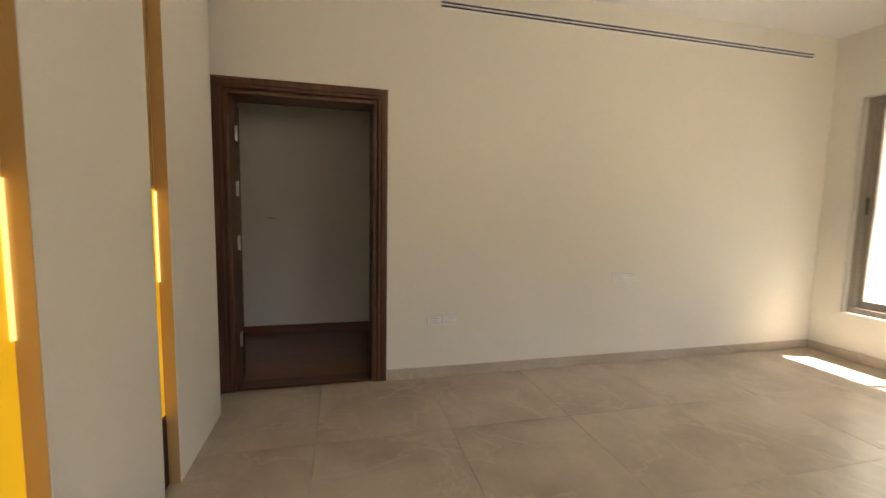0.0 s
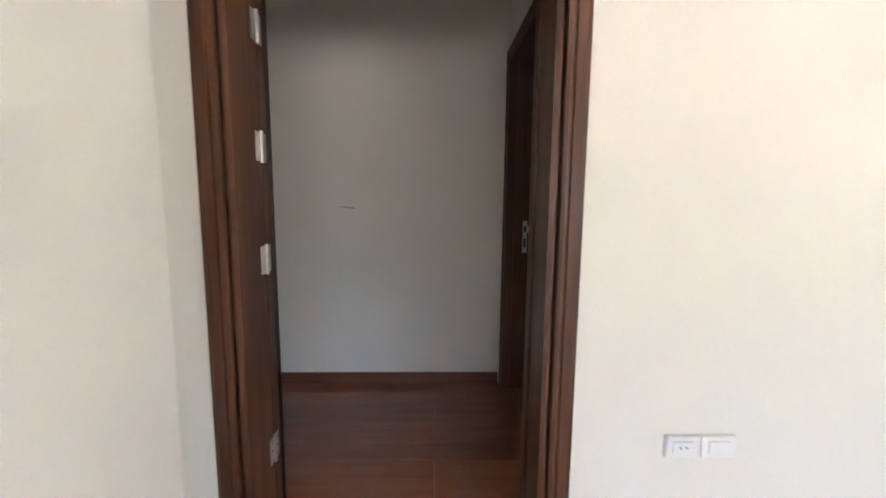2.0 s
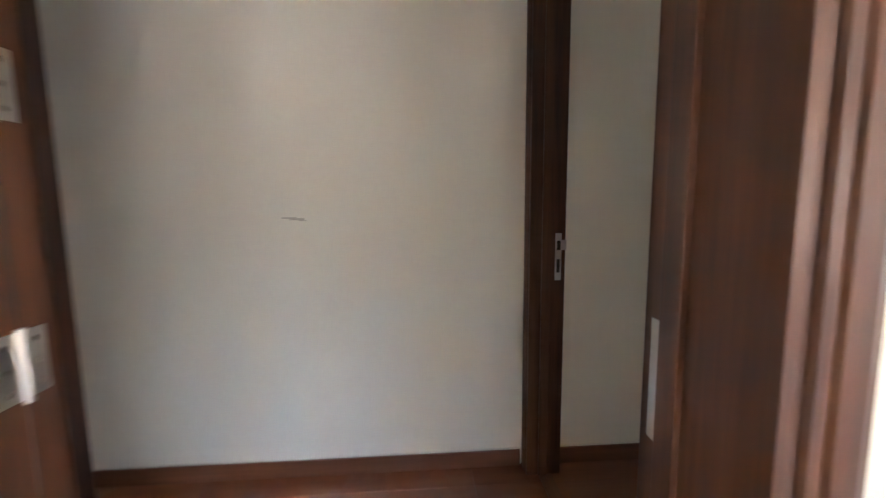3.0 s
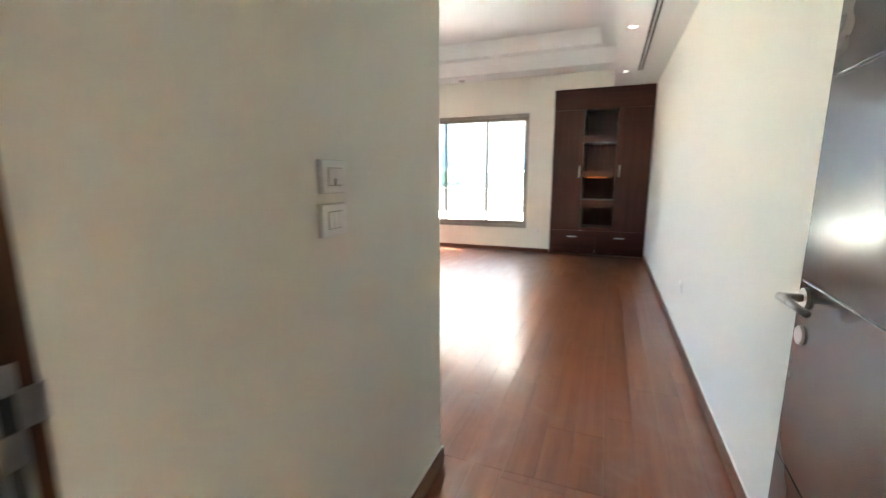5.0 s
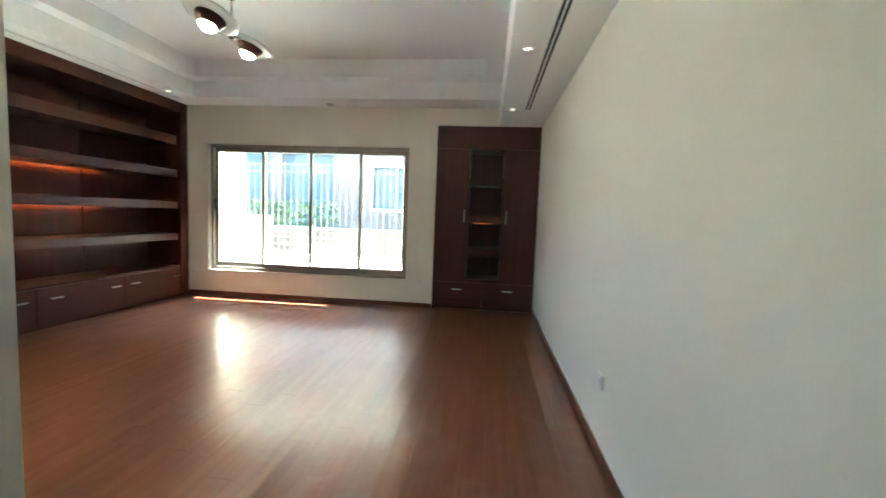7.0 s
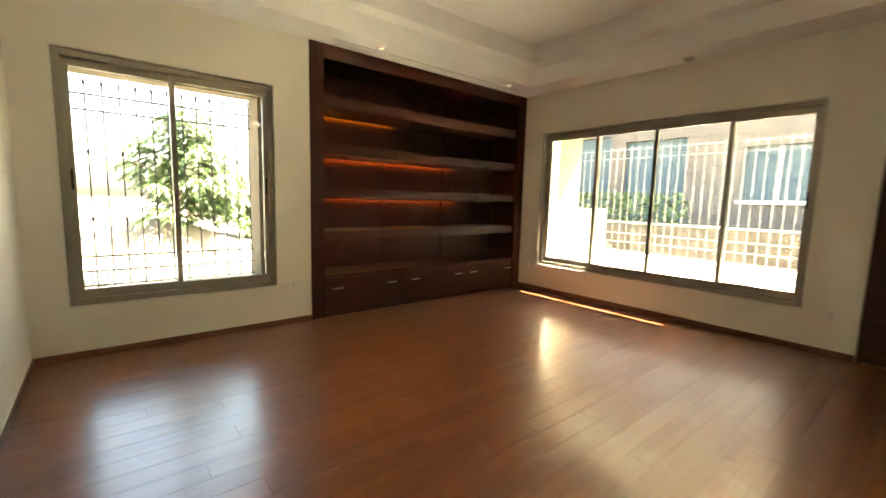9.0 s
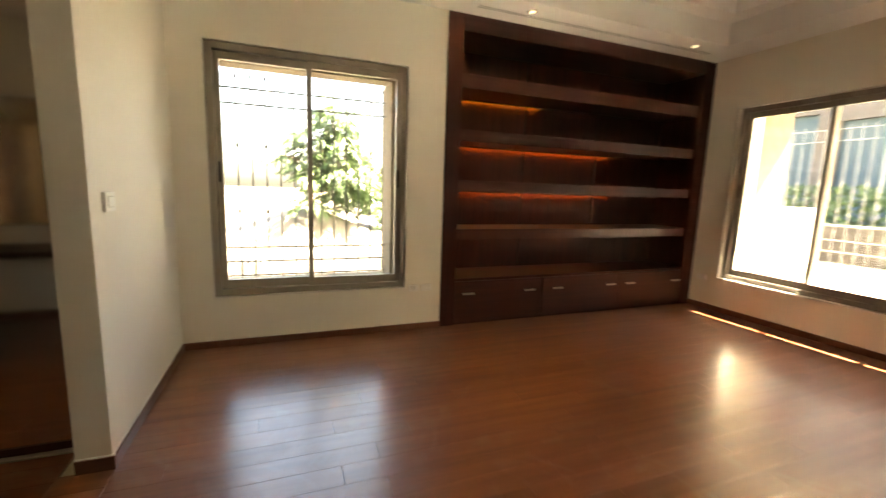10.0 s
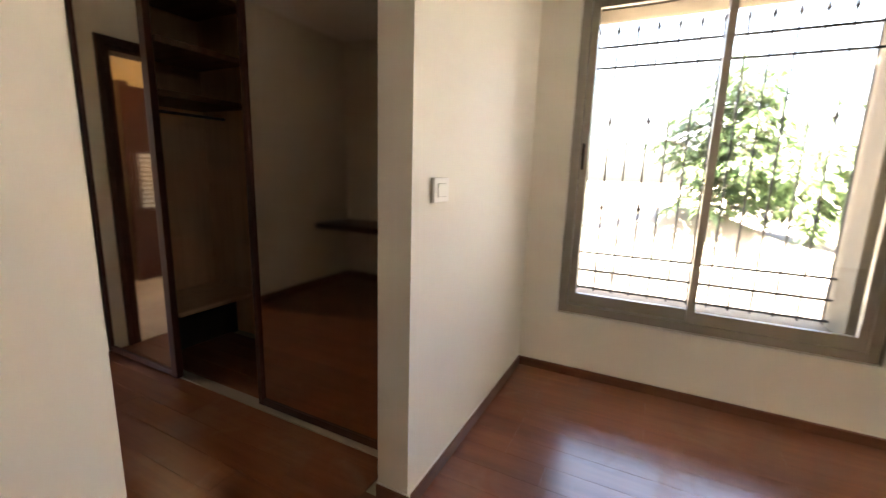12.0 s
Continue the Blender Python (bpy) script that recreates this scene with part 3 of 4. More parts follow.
for z in (1.85, 1.45, 1.05, 0.32):
    part("hinge", cyl((1.078, 0.162, z - 0.05), (1.078, 0.162, z + 0.05), 0.007), STEEL, bed_door, "steel hinge knuckle", smooth=False)
lever(bed_door, 1.108, 1.095, 1.050, -1, -0.115)

# bathroom doorway
PLACE[0] = ROOM
bath_door = thing("door_3", "dark brown bathroom door frame standing open", "door", base=(-2.38, -1.08, 0), kind="structure")
x0, x1, top = BATH
part("jamb", box(x0 - 0.028, -1.162, -0.012, x0, -0.998, top, 0.002), DARK_Z, bath_door)
part("jamb", box(x1, -1.162, -0.012, x1 + 0.028, -0.998, top, 0.002), DARK_Z, bath_door)
part("door_head", box(x0 - 0.028, -1.162, top + 0.001, x1 + 0.028, -0.998, top + 0.028, 0.002), DARK_X, bath_door)
part("architrave", architrave(1, -1.0, 1, x0, x1, top, 0.085), DARK_Z, bath_door, "moulded dark brown casing")
structure("floor_bath", box(-4.05, -2.85, -0.2, -0.502, -1.0, 0.004), MARBLE, "pale beige bathroom floor", "floor")


# ---- windows ----
def window(name, axis, plane, inward, u0, u1, z0, z1, panes, label, depth=0.06):
    """A sliding aluminium window; its frame sits depth behind the wall plane. panes: (start, end, track 0 or 1)."""
    w = thing(name, label, "window", base=(plane, (u0 + u1) / 2, z0) if axis == 0 else ((u0 + u1) / 2, plane, z0), kind="structure")

    def bx(a, b, c, d, e, f, bev=0.0):
        """a..b along the wall, c..d back from the wall plane, e..f up."""
        p, q = plane - inward * c, plane - inward * d
        return box(p, a, e, q, b, f, bev) if axis == 0 else box(a, p, e, b, q, f, bev)

    f = 0.05
    part("window_frame", bx(u0, u0 + f, depth, depth + 0.11, z0, z1, 0.003), ALUMINIUM, w, "grey-brown aluminium jamb")
    part("window_frame", bx(u1 - f, u1, depth, depth + 0.11, z0, z1, 0.003), ALUMINIUM, w, "grey-brown aluminium jamb")
    part("window_frame", bx(u0 + f, u1 - f, depth, depth + 0.11, z1 - f, z1, 0.003), ALUMINIUM, w, "grey-brown aluminium head")
    part("window_frame", bx(u0 + f, u1 - f, depth, depth + 0.11, z0, z0 + f, 0.003), ALUMINIUM, w, "grey-brown aluminium bottom track")
    lip = 0.012
    for a, b, e, g in ((u0 - lip, u0, z0 - lip, z1 + lip), (u1, u1 + lip, z0 - lip, z1 + lip), (u0, u1, z1, z1 + lip), (u0, u1, z0 - lip, z0)):
        part("plaster_bead", bx(a, b, -0.004, 0.02, e, g), BEAD, w, "pale plaster edge")
    for a, b, tr in panes:
        c = depth + 0.012 + tr * 0.045
        s = 0.042
        pan = part("sash", bx(a, a + s, c, c + 0.035, z0 + f + 0.001, z1 - f - 0.001, 0.002), ALUMINIUM, w, "grey-brown aluminium sliding sash")
        part("stile", bx(b - s, b, c, c + 0.035, z0 + f + 0.001, z1 - f - 0.001, 0.002), ALUMINIUM, pan)
        part("rail", bx(a + s, b - s, c, c + 0.035, z1 - f - 0.06, z1 - f - 0.001, 0.002), ALUMINIUM, pan)
        part("rail", bx(a + s, b - s, c, c + 0.035, z0 + f + 0.001, z0 + f + 0.07, 0.002), ALUMINIUM, pan)
        g = part("pane", bx(a + s - 0.004, b - s + 0.004, c + 0.014, c + 0.019, z0 + f + 0.066, z1 - f - 0.056), GLASS, pan, "clear glass pane")
        g.visible_shadow = False
    for u in (panes[0][0] + 0.021, panes[-1][1] - 0.021):
        part("pull", bx(u - 0.009, u + 0.009, depth + 0.004, depth + 0.013, 1.36, 1.52, 0.003), DARK_METAL, w, "black finger pull")
    return w


n0, n1, nz0, nz1 = N_WIN
window("window_1", 1, Y_NORTH, -1, n0, n1, nz0, nz1, [(n0 + 0.05, -3.07, 1), (-3.11, -2.29, 0), (-2.33, -1.505, 0), (-1.55, n1 - 0.05, 1)], "wide grey-brown aluminium sliding window with four panes")
w0, w1, wz0, wz1 = W_WIN
window("window_2", 0, X_WEST, 1, w0, w1, wz0, wz1, [(w0 + 0.05, 2.615, 1), (2.57, w1 - 0.05, 0)], "grey-brown aluminium sliding window with two panes", 0.03)
PLACE[0] = HOUSE
h0, h1, hz0, hz1 = H_WIN
window("window_3", 1, 4.32, -1, h0, h1, hz0, hz1, [(h0 + 0.05, 2.53, 1), (2.49, h1 - 0.05, 0)], "grey-brown aluminium sliding window in the hall", 0.06)


PLACE[0] = ROOM
# ---- built-in bookcase in the west wall ----
def bar_handle(parent, axis, plane, out, u, v, length, upright=False):
    """A flat steel bar pull on two feet, out of the plane along axis."""
    def bx(a, b, c, d, e, f, bev=0.0):
        p, q = plane + out * c, plane + out * d
        return box(p, a, e, q, b, f, bev) if axis == 0 else box(a, p, e, b, q, f, bev)
    h = length / 2
    if upright:
        ob = part("handle", bx(u - 0.008, u + 0.008, 0.022, 0.030, v - h, v + h, 0.002), STEEL, parent, "brushed steel bar handle")
        for s in (-1, 1):
            part("foot", bx(u - 0.006, u + 0.006, 0.0, 0.023, v + s * (h - 0.02) - 0.006, v + s * (h - 0.02) + 0.006), STEEL, ob)
    else:
        ob = part("handle", bx(u - h, u + h, 0.022, 0.030, v - 0.010, v + 0.010, 0.002), STEEL, parent, "brushed steel bar handle")
        for s in (-1, 1):
            part("foot", bx(u + s * (h - 0.02) - 0.006, u + s * (h - 0.02) + 0.006, 0.0, 0.023, v - 0.006, v + 0.006), STEEL, ob)
    return ob


bookcase = thing("bookcase", "dark mahogany built-in bookcase with lit shelves", "bookcase", base=(-4.6, 5.5, 0))
XB, DEEP = X_WEST, -4.86
part("stile", box(DEEP, 3.80, -0.012, XB + 0.012, 3.95, 2.948, 0.003), DARK_Z, bookcase, "broad mahogany side post")
part("stile", box(DEEP, 7.075, -0.012, XB + 0.012, 7.238, 2.948, 0.003), DARK_Z, bookcase, "broad mahogany side post")
part("top_rail", box(DEEP, 3.951, 2.80, XB + 0.012, 7.074, 2.948, 0.003), DARK_Y, bookcase, "mahogany top rail")
part("backing", box(DEEP - 0.02, 3.951, 0.46, DEEP - 0.001, 7.074, 2.799), FLAT_BLACK, bookcase, "black backing behind the panel seams")
for a, b in ((3.951, 4.980), (4.996, 6.020), (6.036, 7.074)):
    part("back_panel", box(DEEP, a, 0.46, DEEP + 0.018, b, 2.799, 0.002), DARK_Z, bookcase, "mahogany back panel")
for z0, z1, led, run in ((2.315, 2.445, LED_YELLOW, (3.96, 5.15)), (1.825, 1.935, LED_ORANGE, (3.96, 6.25)), (1.345, 1.450, LED_ORANGE, (3.98, 6.25)), (0.868, 0.970, LED_LOW, (4.05, 6.1))):
    sh = part("shelf", box(DEEP + 0.019, 3.952, z0, XB - 0.035, 7.073, z1, 0.002), DARK_Y, bookcase, "thick mahogany shelf")
    part("led_strip", box(DEEP + 0.030, run[0], z0 - 0.005, DEEP + 0.040, run[1], z0 - 0.001), led, sh, "glowing light strip under the shelf")
    part("valance", box(DEEP + 0.055, 3.954, z0 - 0.016, DEEP + 0.063, 7.071, z0 - 0.0005), DARK_Y, sh, "narrow batten hiding the light")
part("counter", box(DEEP + 0.020, 3.952, 0.445, XB - 0.002, 7.073, 0.472, 0.003), DARK_Y, bookcase, "mahogany ledge over the drawers")
part("plinth", box(DEEP, 3.952, -0.012, XB - 0.03, 7.073, 0.03), DARK_Y, bookcase)
part("carcase", box(DEEP, 3.952, 0.031, XB - 0.03, 7.073, 0.444), DARK_Y, bookcase)
for a, b, h0, h1 in ((3.958, 4.972, 4.10, 4.825), (5.000, 6.070, 5.188, 5.931), (6.078, 7.068, 6.226, 6.964)):
    fr = part("drawer_front", box(XB - 0.029, a, 0.02, XB - 0.004, b, 0.440, 0.003), DARK_Y, bookcase, "mahogany drawer front with two handles")
    for u in (h0, h1):
        bar_handle(fr, 0, XB - 0.004, 1, u, 0.318, 0.13)

# ---- built-in cupboard in the north wall ----
cupboard = thing("cupboard", "tall dark mahogany cupboard with an open lit niche", "cupboard", base=(0.4, 7.5, 0))
CX0, CX1, YC, YB = -0.353, X_EAST - 0.004, Y_NORTH - 0.004, 7.80
NX0, NX1 = 0.135, 0.632
part("side", box(CX0, YC + 0.02, -0.012, CX0 + 0.03, YB, 2.694), DARK_Z, cupboard)
part("side", box(CX1 - 0.03, YC + 0.02, -0.012, CX1, YB, 2.694), DARK_Z, cupboard)
part("top_panel", box(CX0, YC, 2.372, CX1, YC + 0.02, 2.694, 0.002), DARK_X, cupboard, "plain mahogany top panel")
part("top", box(CX0 + 0.031, YC + 0.021, 2.66, CX1 - 0.031, YB, 2.694), DARK_X, cupboard)
part("back", box(CX0 + 0.031, YB - 0.02, 0.0, CX1 - 0.031, YB, 2.659), DARK_Z, cupboard)
part("partition", box(NX0 - 0.022, YC + 0.021, 0.0, NX0, YB - 0.021, 2.659), DARK_Z, cupboard)
part("partition", box(NX1, YC + 0.021, 0.0, NX1 + 0.022, YB - 0.021, 2.659), DARK_Z, cupboard)
for a, b, hx in ((CX0, NX0 - 0.003, 0.082), (NX1 + 0.003, CX1, 0.690)):
    d = part("door", box(a, YC, 0.415, b, YC + 0.02, 2.368, 0.002), DARK_Z, cupboard, "flat mahogany cupboard door")
    bar_handle(d, 1, YC, -1, hx, 1.395, 0.19, upright=True)
mid = (CX0 + CX1) / 2
for a, b, hx in ((CX0, mid - 0.002, 0.012), (mid + 0.002, CX1, 0.757)):
    d = part("drawer_front", box(a, YC, 0.02, b, YC + 0.02, 0.411, 0.002), DARK_X, cupboard, "flat mahogany drawer front")
    bar_handle(d, 1, YC, -1, hx, 0.308, 0.15)
part("niche_floor", box(NX0 + 0.001, YC + 0.021, 0.415, NX1 - 0.001, YB - 0.022, 0.46), DARK_X, cupboard)
part("niche_head", box(NX0 + 0.001, YC + 0.021, 2.366, NX1 - 0.001, YB - 0.022, 2.40), DARK_X, cupboard)
for z0, z1, lit in ((1.852, 1.958, 0), (1.300, 1.400, 1), (0.810, 0.925, 0)):
    sh = part("shelf", box(NX0 + 0.001, YC + 0.012, z0, NX1 - 0.001, YB - 0.022, z1, 0.002), DARK_X, cupboard, "thick mahogany shelf")
    if lit:
        part("led_strip", box(0.22, YC + 0.13, z0 - 0.006, 0.50, YC + 0.142, z0 - 0.001), LED_FAINT, sh, "glowing light strip under the shelf")
    else:
        part("led_channel", box(0.26, YC + 0.13, z0 - 0.006, 0.54, YC + 0.142, z0 - 0.001), STEEL, sh, "unlit light channel")

# ---- wardrobe with sliding mirror doors ----
wardrobe = thing("wardrobe", "brown wardrobe with tinted sliding mirror doors", "wardrobe", base=(-3.4, 0.2, 0))
part("back_panel", box(-3.66, -0.309, -0.012, -3.64, 1.397, 2.69), CARCASE, wardrobe, "tan wardrobe back")
part("unit_side", box(-3.72, -0.84, 0.0, -3.70, -0.311, 2.69), CARCASE, wardrobe, "tan side of the shelf unit")
part("unit_side", box(-3.09, -0.84, 0.0, -3.07, -0.40, 2.69), CARCASE, wardrobe, "tan side of the shelf unit")
part("unit_back", box(-3.72, -0.86, 0.0, -3.07, -0.841, 2.69), CARCASE, wardrobe, "tan back of the shelf unit")
part("bottom_shelf", box(-3.699, -0.840, 0.345, -3.091, -0.315, 0.375, 0.002), CARCASE, wardrobe)
for z in (1.715, 2.01, 2.36):
    part("shelf", box(-3.699, -0.840, z, -3.091, -0.315, z + 0.035, 0.002), WARDROBE_BROWN, wardrobe, "brown wardrobe shelf")
part("hanging_rail", cyl((-3.699, -0.60, 1.655), (-3.091, -0.60, 1.655), 0.010), DARK_METAL, wardrobe, "dark hanging rail", smooth=True)
# black board added for the deep shade below the bottom shelf
part("under_shelf_shade", box(-3.699, -0.62, -0.012, -3.091, -0.60, 0.344), FLAT_BLACK, wardrobe, "black board standing for the shade under the shelf")
part("floor_track", box(-3.06, -0.998, -0.012, -2.992, 1.397, 0.008, 0.002), TRACK, wardrobe, "pale sliding door track")
part("head_track", box(-3.08, -0.998, 2.58, -2.93, 1.397, 2.698), DARK_Y, wardrobe)
for a, b, xm, edge in ((0.475, 1.392, -3.035, 0.035), (-0.990, -0.185, -2.985, 0.058)):
    d = part("sliding_door", box(xm - 0.008, a + 0.036, 0.052, xm + 0.004, b - edge - 0.001, 2.54), MIRROR, wardrobe, "bronze tinted mirror door")
    part("door_stile", box(xm - 0.016, a, 0.012, xm + 0.016, a + 0.035, 2.579, 0.003), DARK_Z, d, "dark brown door edge")
    part("door_stile", box(xm - 0.020, b - edge, 0.012, xm + 0.020, b, 2.579, 0.003), DARK_Z, d, "dark brown door edge")
    part("door_rail", box(xm - 0.014, a + 0.036, 0.012, xm + 0.014, b - edge - 0.001, 0.051, 0.003), DARK_Y, d)
    part("door_rail", box(xm - 0.014, a + 0.036, 2.541, xm + 0.014, b - edge - 0.001, 2.579, 0.003), DARK_Y, d)

# ---- dressing desk and wall mirror ----
desk = thing("wall_desk", "dark brown floating desk shelf fixed to the wall", "desk", base=(-0.8, -0.3, 0.7))
part("desk_top", box(-1.05, -0.998, 0.665, -0.504, 0.75, 0.725, 0.004), DARK_Y, desk)
part("batten", box(-0.53, -0.99, 0.60, -0.504, 0.70, 0.664), DARK_Y, desk)
vanity = thing("wall_mirror", "framed mirror on the wall above the desk", "mirror", base=(-0.51, 0.2, 0.85))
part("glass", box(-0.512, -0.16, 0.90, -0.506, 0.52, 2.05), CHROME, vanity, "silvered mirror glass")
for a, b, c, d in ((-0.20, -0.16, 0.86, 2.09), (0.52, 0.56, 0.86, 2.09), (-0.16, 0.52, 2.05, 2.09), (-0.16, 0.52, 0.86, 0.90)):
    part("mirror_frame", box(-0.524, a, c, -0.503, b, d, 0.003), BEAD, vanity, "pale frame strip")


# ---- switches and sockets ----
def plate(name, label, category, axis, plane, out, u, z, w, h, keys, group="", dot=False):
    """A wall plate on the plane; keys: rocker slots across it."""
    base = (plane, u, z) if axis == 0 else (u, plane, z)
    t = thing(name, label, category, group, base)

    def bx(a, b, c, d, e, f, bev=0.0):
        p, q = plane + out * c, plane + out * d
        return box(p, a, e, q, b, f, bev) if axis == 0 else box(a, p, e, b, q, f, bev)
    # thin grey rim drawn as the cover's edge shadow on the wall
    part("shade_rim", bx(u - w / 2 - 0.002, u + w / 2 + 0.002, 0.0, 0.004, z - h / 2 - 0.002, z + h / 2 + 0.002), PLATE_SHADE, t)
    part("cover", bx(u - w / 2, u + w / 2, 0.004, 0.014, z - h / 2, z + h / 2, 0.003), PLASTIC, t, "white plastic cover plate")
    iw, ih = w * 0.58, h * 0.56
    # grey inset painted as the shadow line round the rockers
    part("inset", bx(u - iw / 2, u + iw / 2, 0.0135, 0.0145, z - ih / 2, z + ih / 2, 0.0004), ROCKER_SHADE, t)
    k = iw / max(1, keys)
    for i in range(keys):
        c = u - iw / 2 + k * (i + 0.5)
        part("rocker", bx(c - k / 2 + 0.0014, c + k / 2 - 0.0014, 0.0142, 0.0180, z - ih / 2 + 0.002, z + ih / 2 - 0.002, 0.001), PLASTIC, t)
    if dot:
        for dx in (-0.01, 0.01):
            part("pin_hole", bx(u + dx - 0.0035, u + dx + 0.0035, 0.0178, 0.0184, z - 0.0035, z + 0.0035), SOCKET_DARK, t)
    return t


PLACE[0] = HOUSE
upper_switch = plate("light_switch", "square white double rocker switch on the cream wall", "switch", 0, X_SW, 1, 0.804, 1.330, 0.100, 0.080, 2, "switches by the bedroom door")
part("indicator", box(X_SW + 0.0178, 0.797, 1.309, X_SW + 0.0186, 0.801, 1.326), SOCKET_DARK, upper_switch, "small dark indicator slot")
plate("light_switch", "square white triple rocker switch on the cream wall", "switch", 0, X_SW, 1, 0.798, 1.222, 0.100, 0.080, 3, "switches by the bedroom door")
PLACE[0] = ROOM
plate("light_switch", "single white rocker switch on the cream pier wall", "switch", 1, Y_PIER, 1, -2.998, 1.253, 0.12, 0.092, 1)
plate("wall_socket", "white wall socket under the window end", "socket", 0, X_WEST, 1, 3.52, 0.408, 0.10, 0.065, 2, "bedroom sockets", True)
plate("wall_socket", "white blank wall plate beside the bookcase", "socket", 0, X_WEST, 1, 3.65, 0.408, 0.10, 0.065, 1, "bedroom sockets")
plate("wall_socket", "white wall socket between window and cupboard", "socket", 1, Y_NORTH, -1, -0.555, 0.372, 0.11, 0.07, 2, "bedroom sockets", True)
plate("wall_socket", "white wall socket beside the bookcase corner", "socket", 1, Y_NORTH, -1, -4.14, 0.38, 0.11, 0.07, 2, "bedroom sockets", True)
plate("wall_socket", "white wall socket low on the long wall", "socket", 0, X_EAST, -1, 3.605, 0.45, 0.085, 0.085, 1, "bedroom sockets", True)
PLACE[0] = HOUSE
plate("wall_socket", "white socket plate on the hall wall", "socket", 0, X_HALL, 1, 0.377, 0.455, 0.118, 0.075, 1, "hall sockets", True)
plate("wall_socket", "white data plate on the hall wall", "socket", 0, X_HALL, 1, 0.500, 0.455, 0.118, 0.075, 1, "hall sockets")
plate("wall_socket", "white socket plate higher on the hall wall", "socket", 0, X_HALL, 1, 2.03, 0.767, 0.118, 0.075, 2, "hall sockets", True)
plate("wall_socket", "white blank plate higher on the hall wall", "socket", 0, X_HALL, 1, 2.155, 0.762, 0.118, 0.075, 1, "hall sockets")
PLACE[0] = ROOM
plate("wall_socket", "white wall socket above the desk shelf", "socket", 0, -0.502, -1, -0.62, 0.95, 0.11, 0.07, 2, "dressing sockets")


# ---- slot diffusers, downlights, detector ----
def diffuser(label, axis, plane, out, a0, a1, b0, b1):
    """A two-slot linear air outlet. axis 2: in a ceiling, a along y, b along x. axis 0: in a wall, a along y, b up."""
    t = thing("air_diffuser", label, "air vent", base=((b0 + b1) / 2, (a0 + a1) / 2, plane) if axis == 2 else (plane, (a0 + a1) / 2, (b0 + b1) / 2))

    def bx(b_lo, b_hi, c, d):
        p, q = plane + out * c, plane + out * d
        return box(b_lo, a0, p, b_hi, a1, q) if axis == 2 else box(p, a0, b_lo, q, a1, b_hi)
    w = b1 - b0
    part("backing", bx(b0 + w * 0.10, b1 - w * 0.10, 0.0005, 0.0015), SOCKET_DARK, t, "black slot behind the bars")
    for lo, hi in ((0.0, 0.2), (0.43, 0.57), (0.8, 1.0)):
        part("bar", bx(b0 + w * lo, b0 + w * hi, 0.0005, 0.006), CEILING, t)
    return t


diffuser("white two-slot air outlet in the dropped ceiling", 2, BULKHEAD, -1, 1.7, 6.30, 0.795, 0.89)
diffuser("white two-slot air outlet over the bookcase", 2, SOFFIT, -1, 4.0, 6.85, -4.14, -4.06)
PLACE[0] = HOUSE
diffuser("white two-slot air outlet high on the hall wall", 0, X_HALL, 1, 0.389, 4.025, 2.815, 2.885)
PLACE[0] = ROOM


def downlight(x, y, z):
    t = thing("downlight", "small round recessed ceiling spotlight, lit", "ceiling light", "bedroom downlights", (x, y, z))
    part("trim_ring", lathe([(0.028, -0.001), (0.030, -0.006), (0.042, -0.006), (0.045, -0.001)], (x, y, z), sides=24), CHROME, t, "thin metal ring", smooth=True)
    part("lamp_face", cyl((x, y, z - 0.0008), (x, y, z - 0.0025), 0.027, sides=24), SPOT, t, "glowing lamp face")


for x, y, z in ((0.675, 4.49, BULKHEAD), (0.665, 6.30, BULKHEAD), (0.65, 2.40, BULKHEAD), (-4.0, 4.48, SOFFIT), (-4.0, 6.50, SOFFIT)):
    downlight(x, y, z)
det = thing("smoke_detector", "small grey round smoke detector on the ceiling edge", "detector", base=(-1.93, 7.08, SOFFIT))
part("body", lathe([(0.0, -0.034), (0.035, -0.034), (0.048, -0.02), (0.055, -0.0005)], (-1.93, 7.08, SOFFIT), sides=24), STEEL, det, smooth=True)
part("base_ring", lathe([(0.055, -0.0005), (0.062, -0.006), (0.062, -0.0005)], (-1.93, 7.08, SOFFIT), sides=24), PLASTIC, det, smooth=True)

# ---- pendant lamp ----
pendant = thing("pendant_lamp", "chrome pendant lamp with two dished glass reflectors, lit", "pendant lamp", base=(-1.36, 3.87, 3.40))
PX, PY = -1.36, 3.87
part("canopy", lathe([(0.0, 0.0), (0.06, 0.0), (0.06, -0.02), (0.012, -0.035), (0.012, -0.05)], (PX, PY, 3.400)), CHROME, pendant, smooth=True)
part("rod", cyl((PX, PY, 2.53), (PX, PY, 3.39), 0.008), CHROME, pendant, smooth=True)
part("collar", lathe([(0.008, 0.03), (0.022, 0.018), (0.022, -0.018), (0.008, -0.03)], (PX, PY, 2.80)), CHROME, pendant, smooth=True)
part("joint", lathe([(0.0, 0.03), (0.02, 0.025), (0.024, 0.0), (0.02, -0.03), (0.0, -0.035)], (PX, PY, 2.56)), CHROME, pendant, smooth=True)
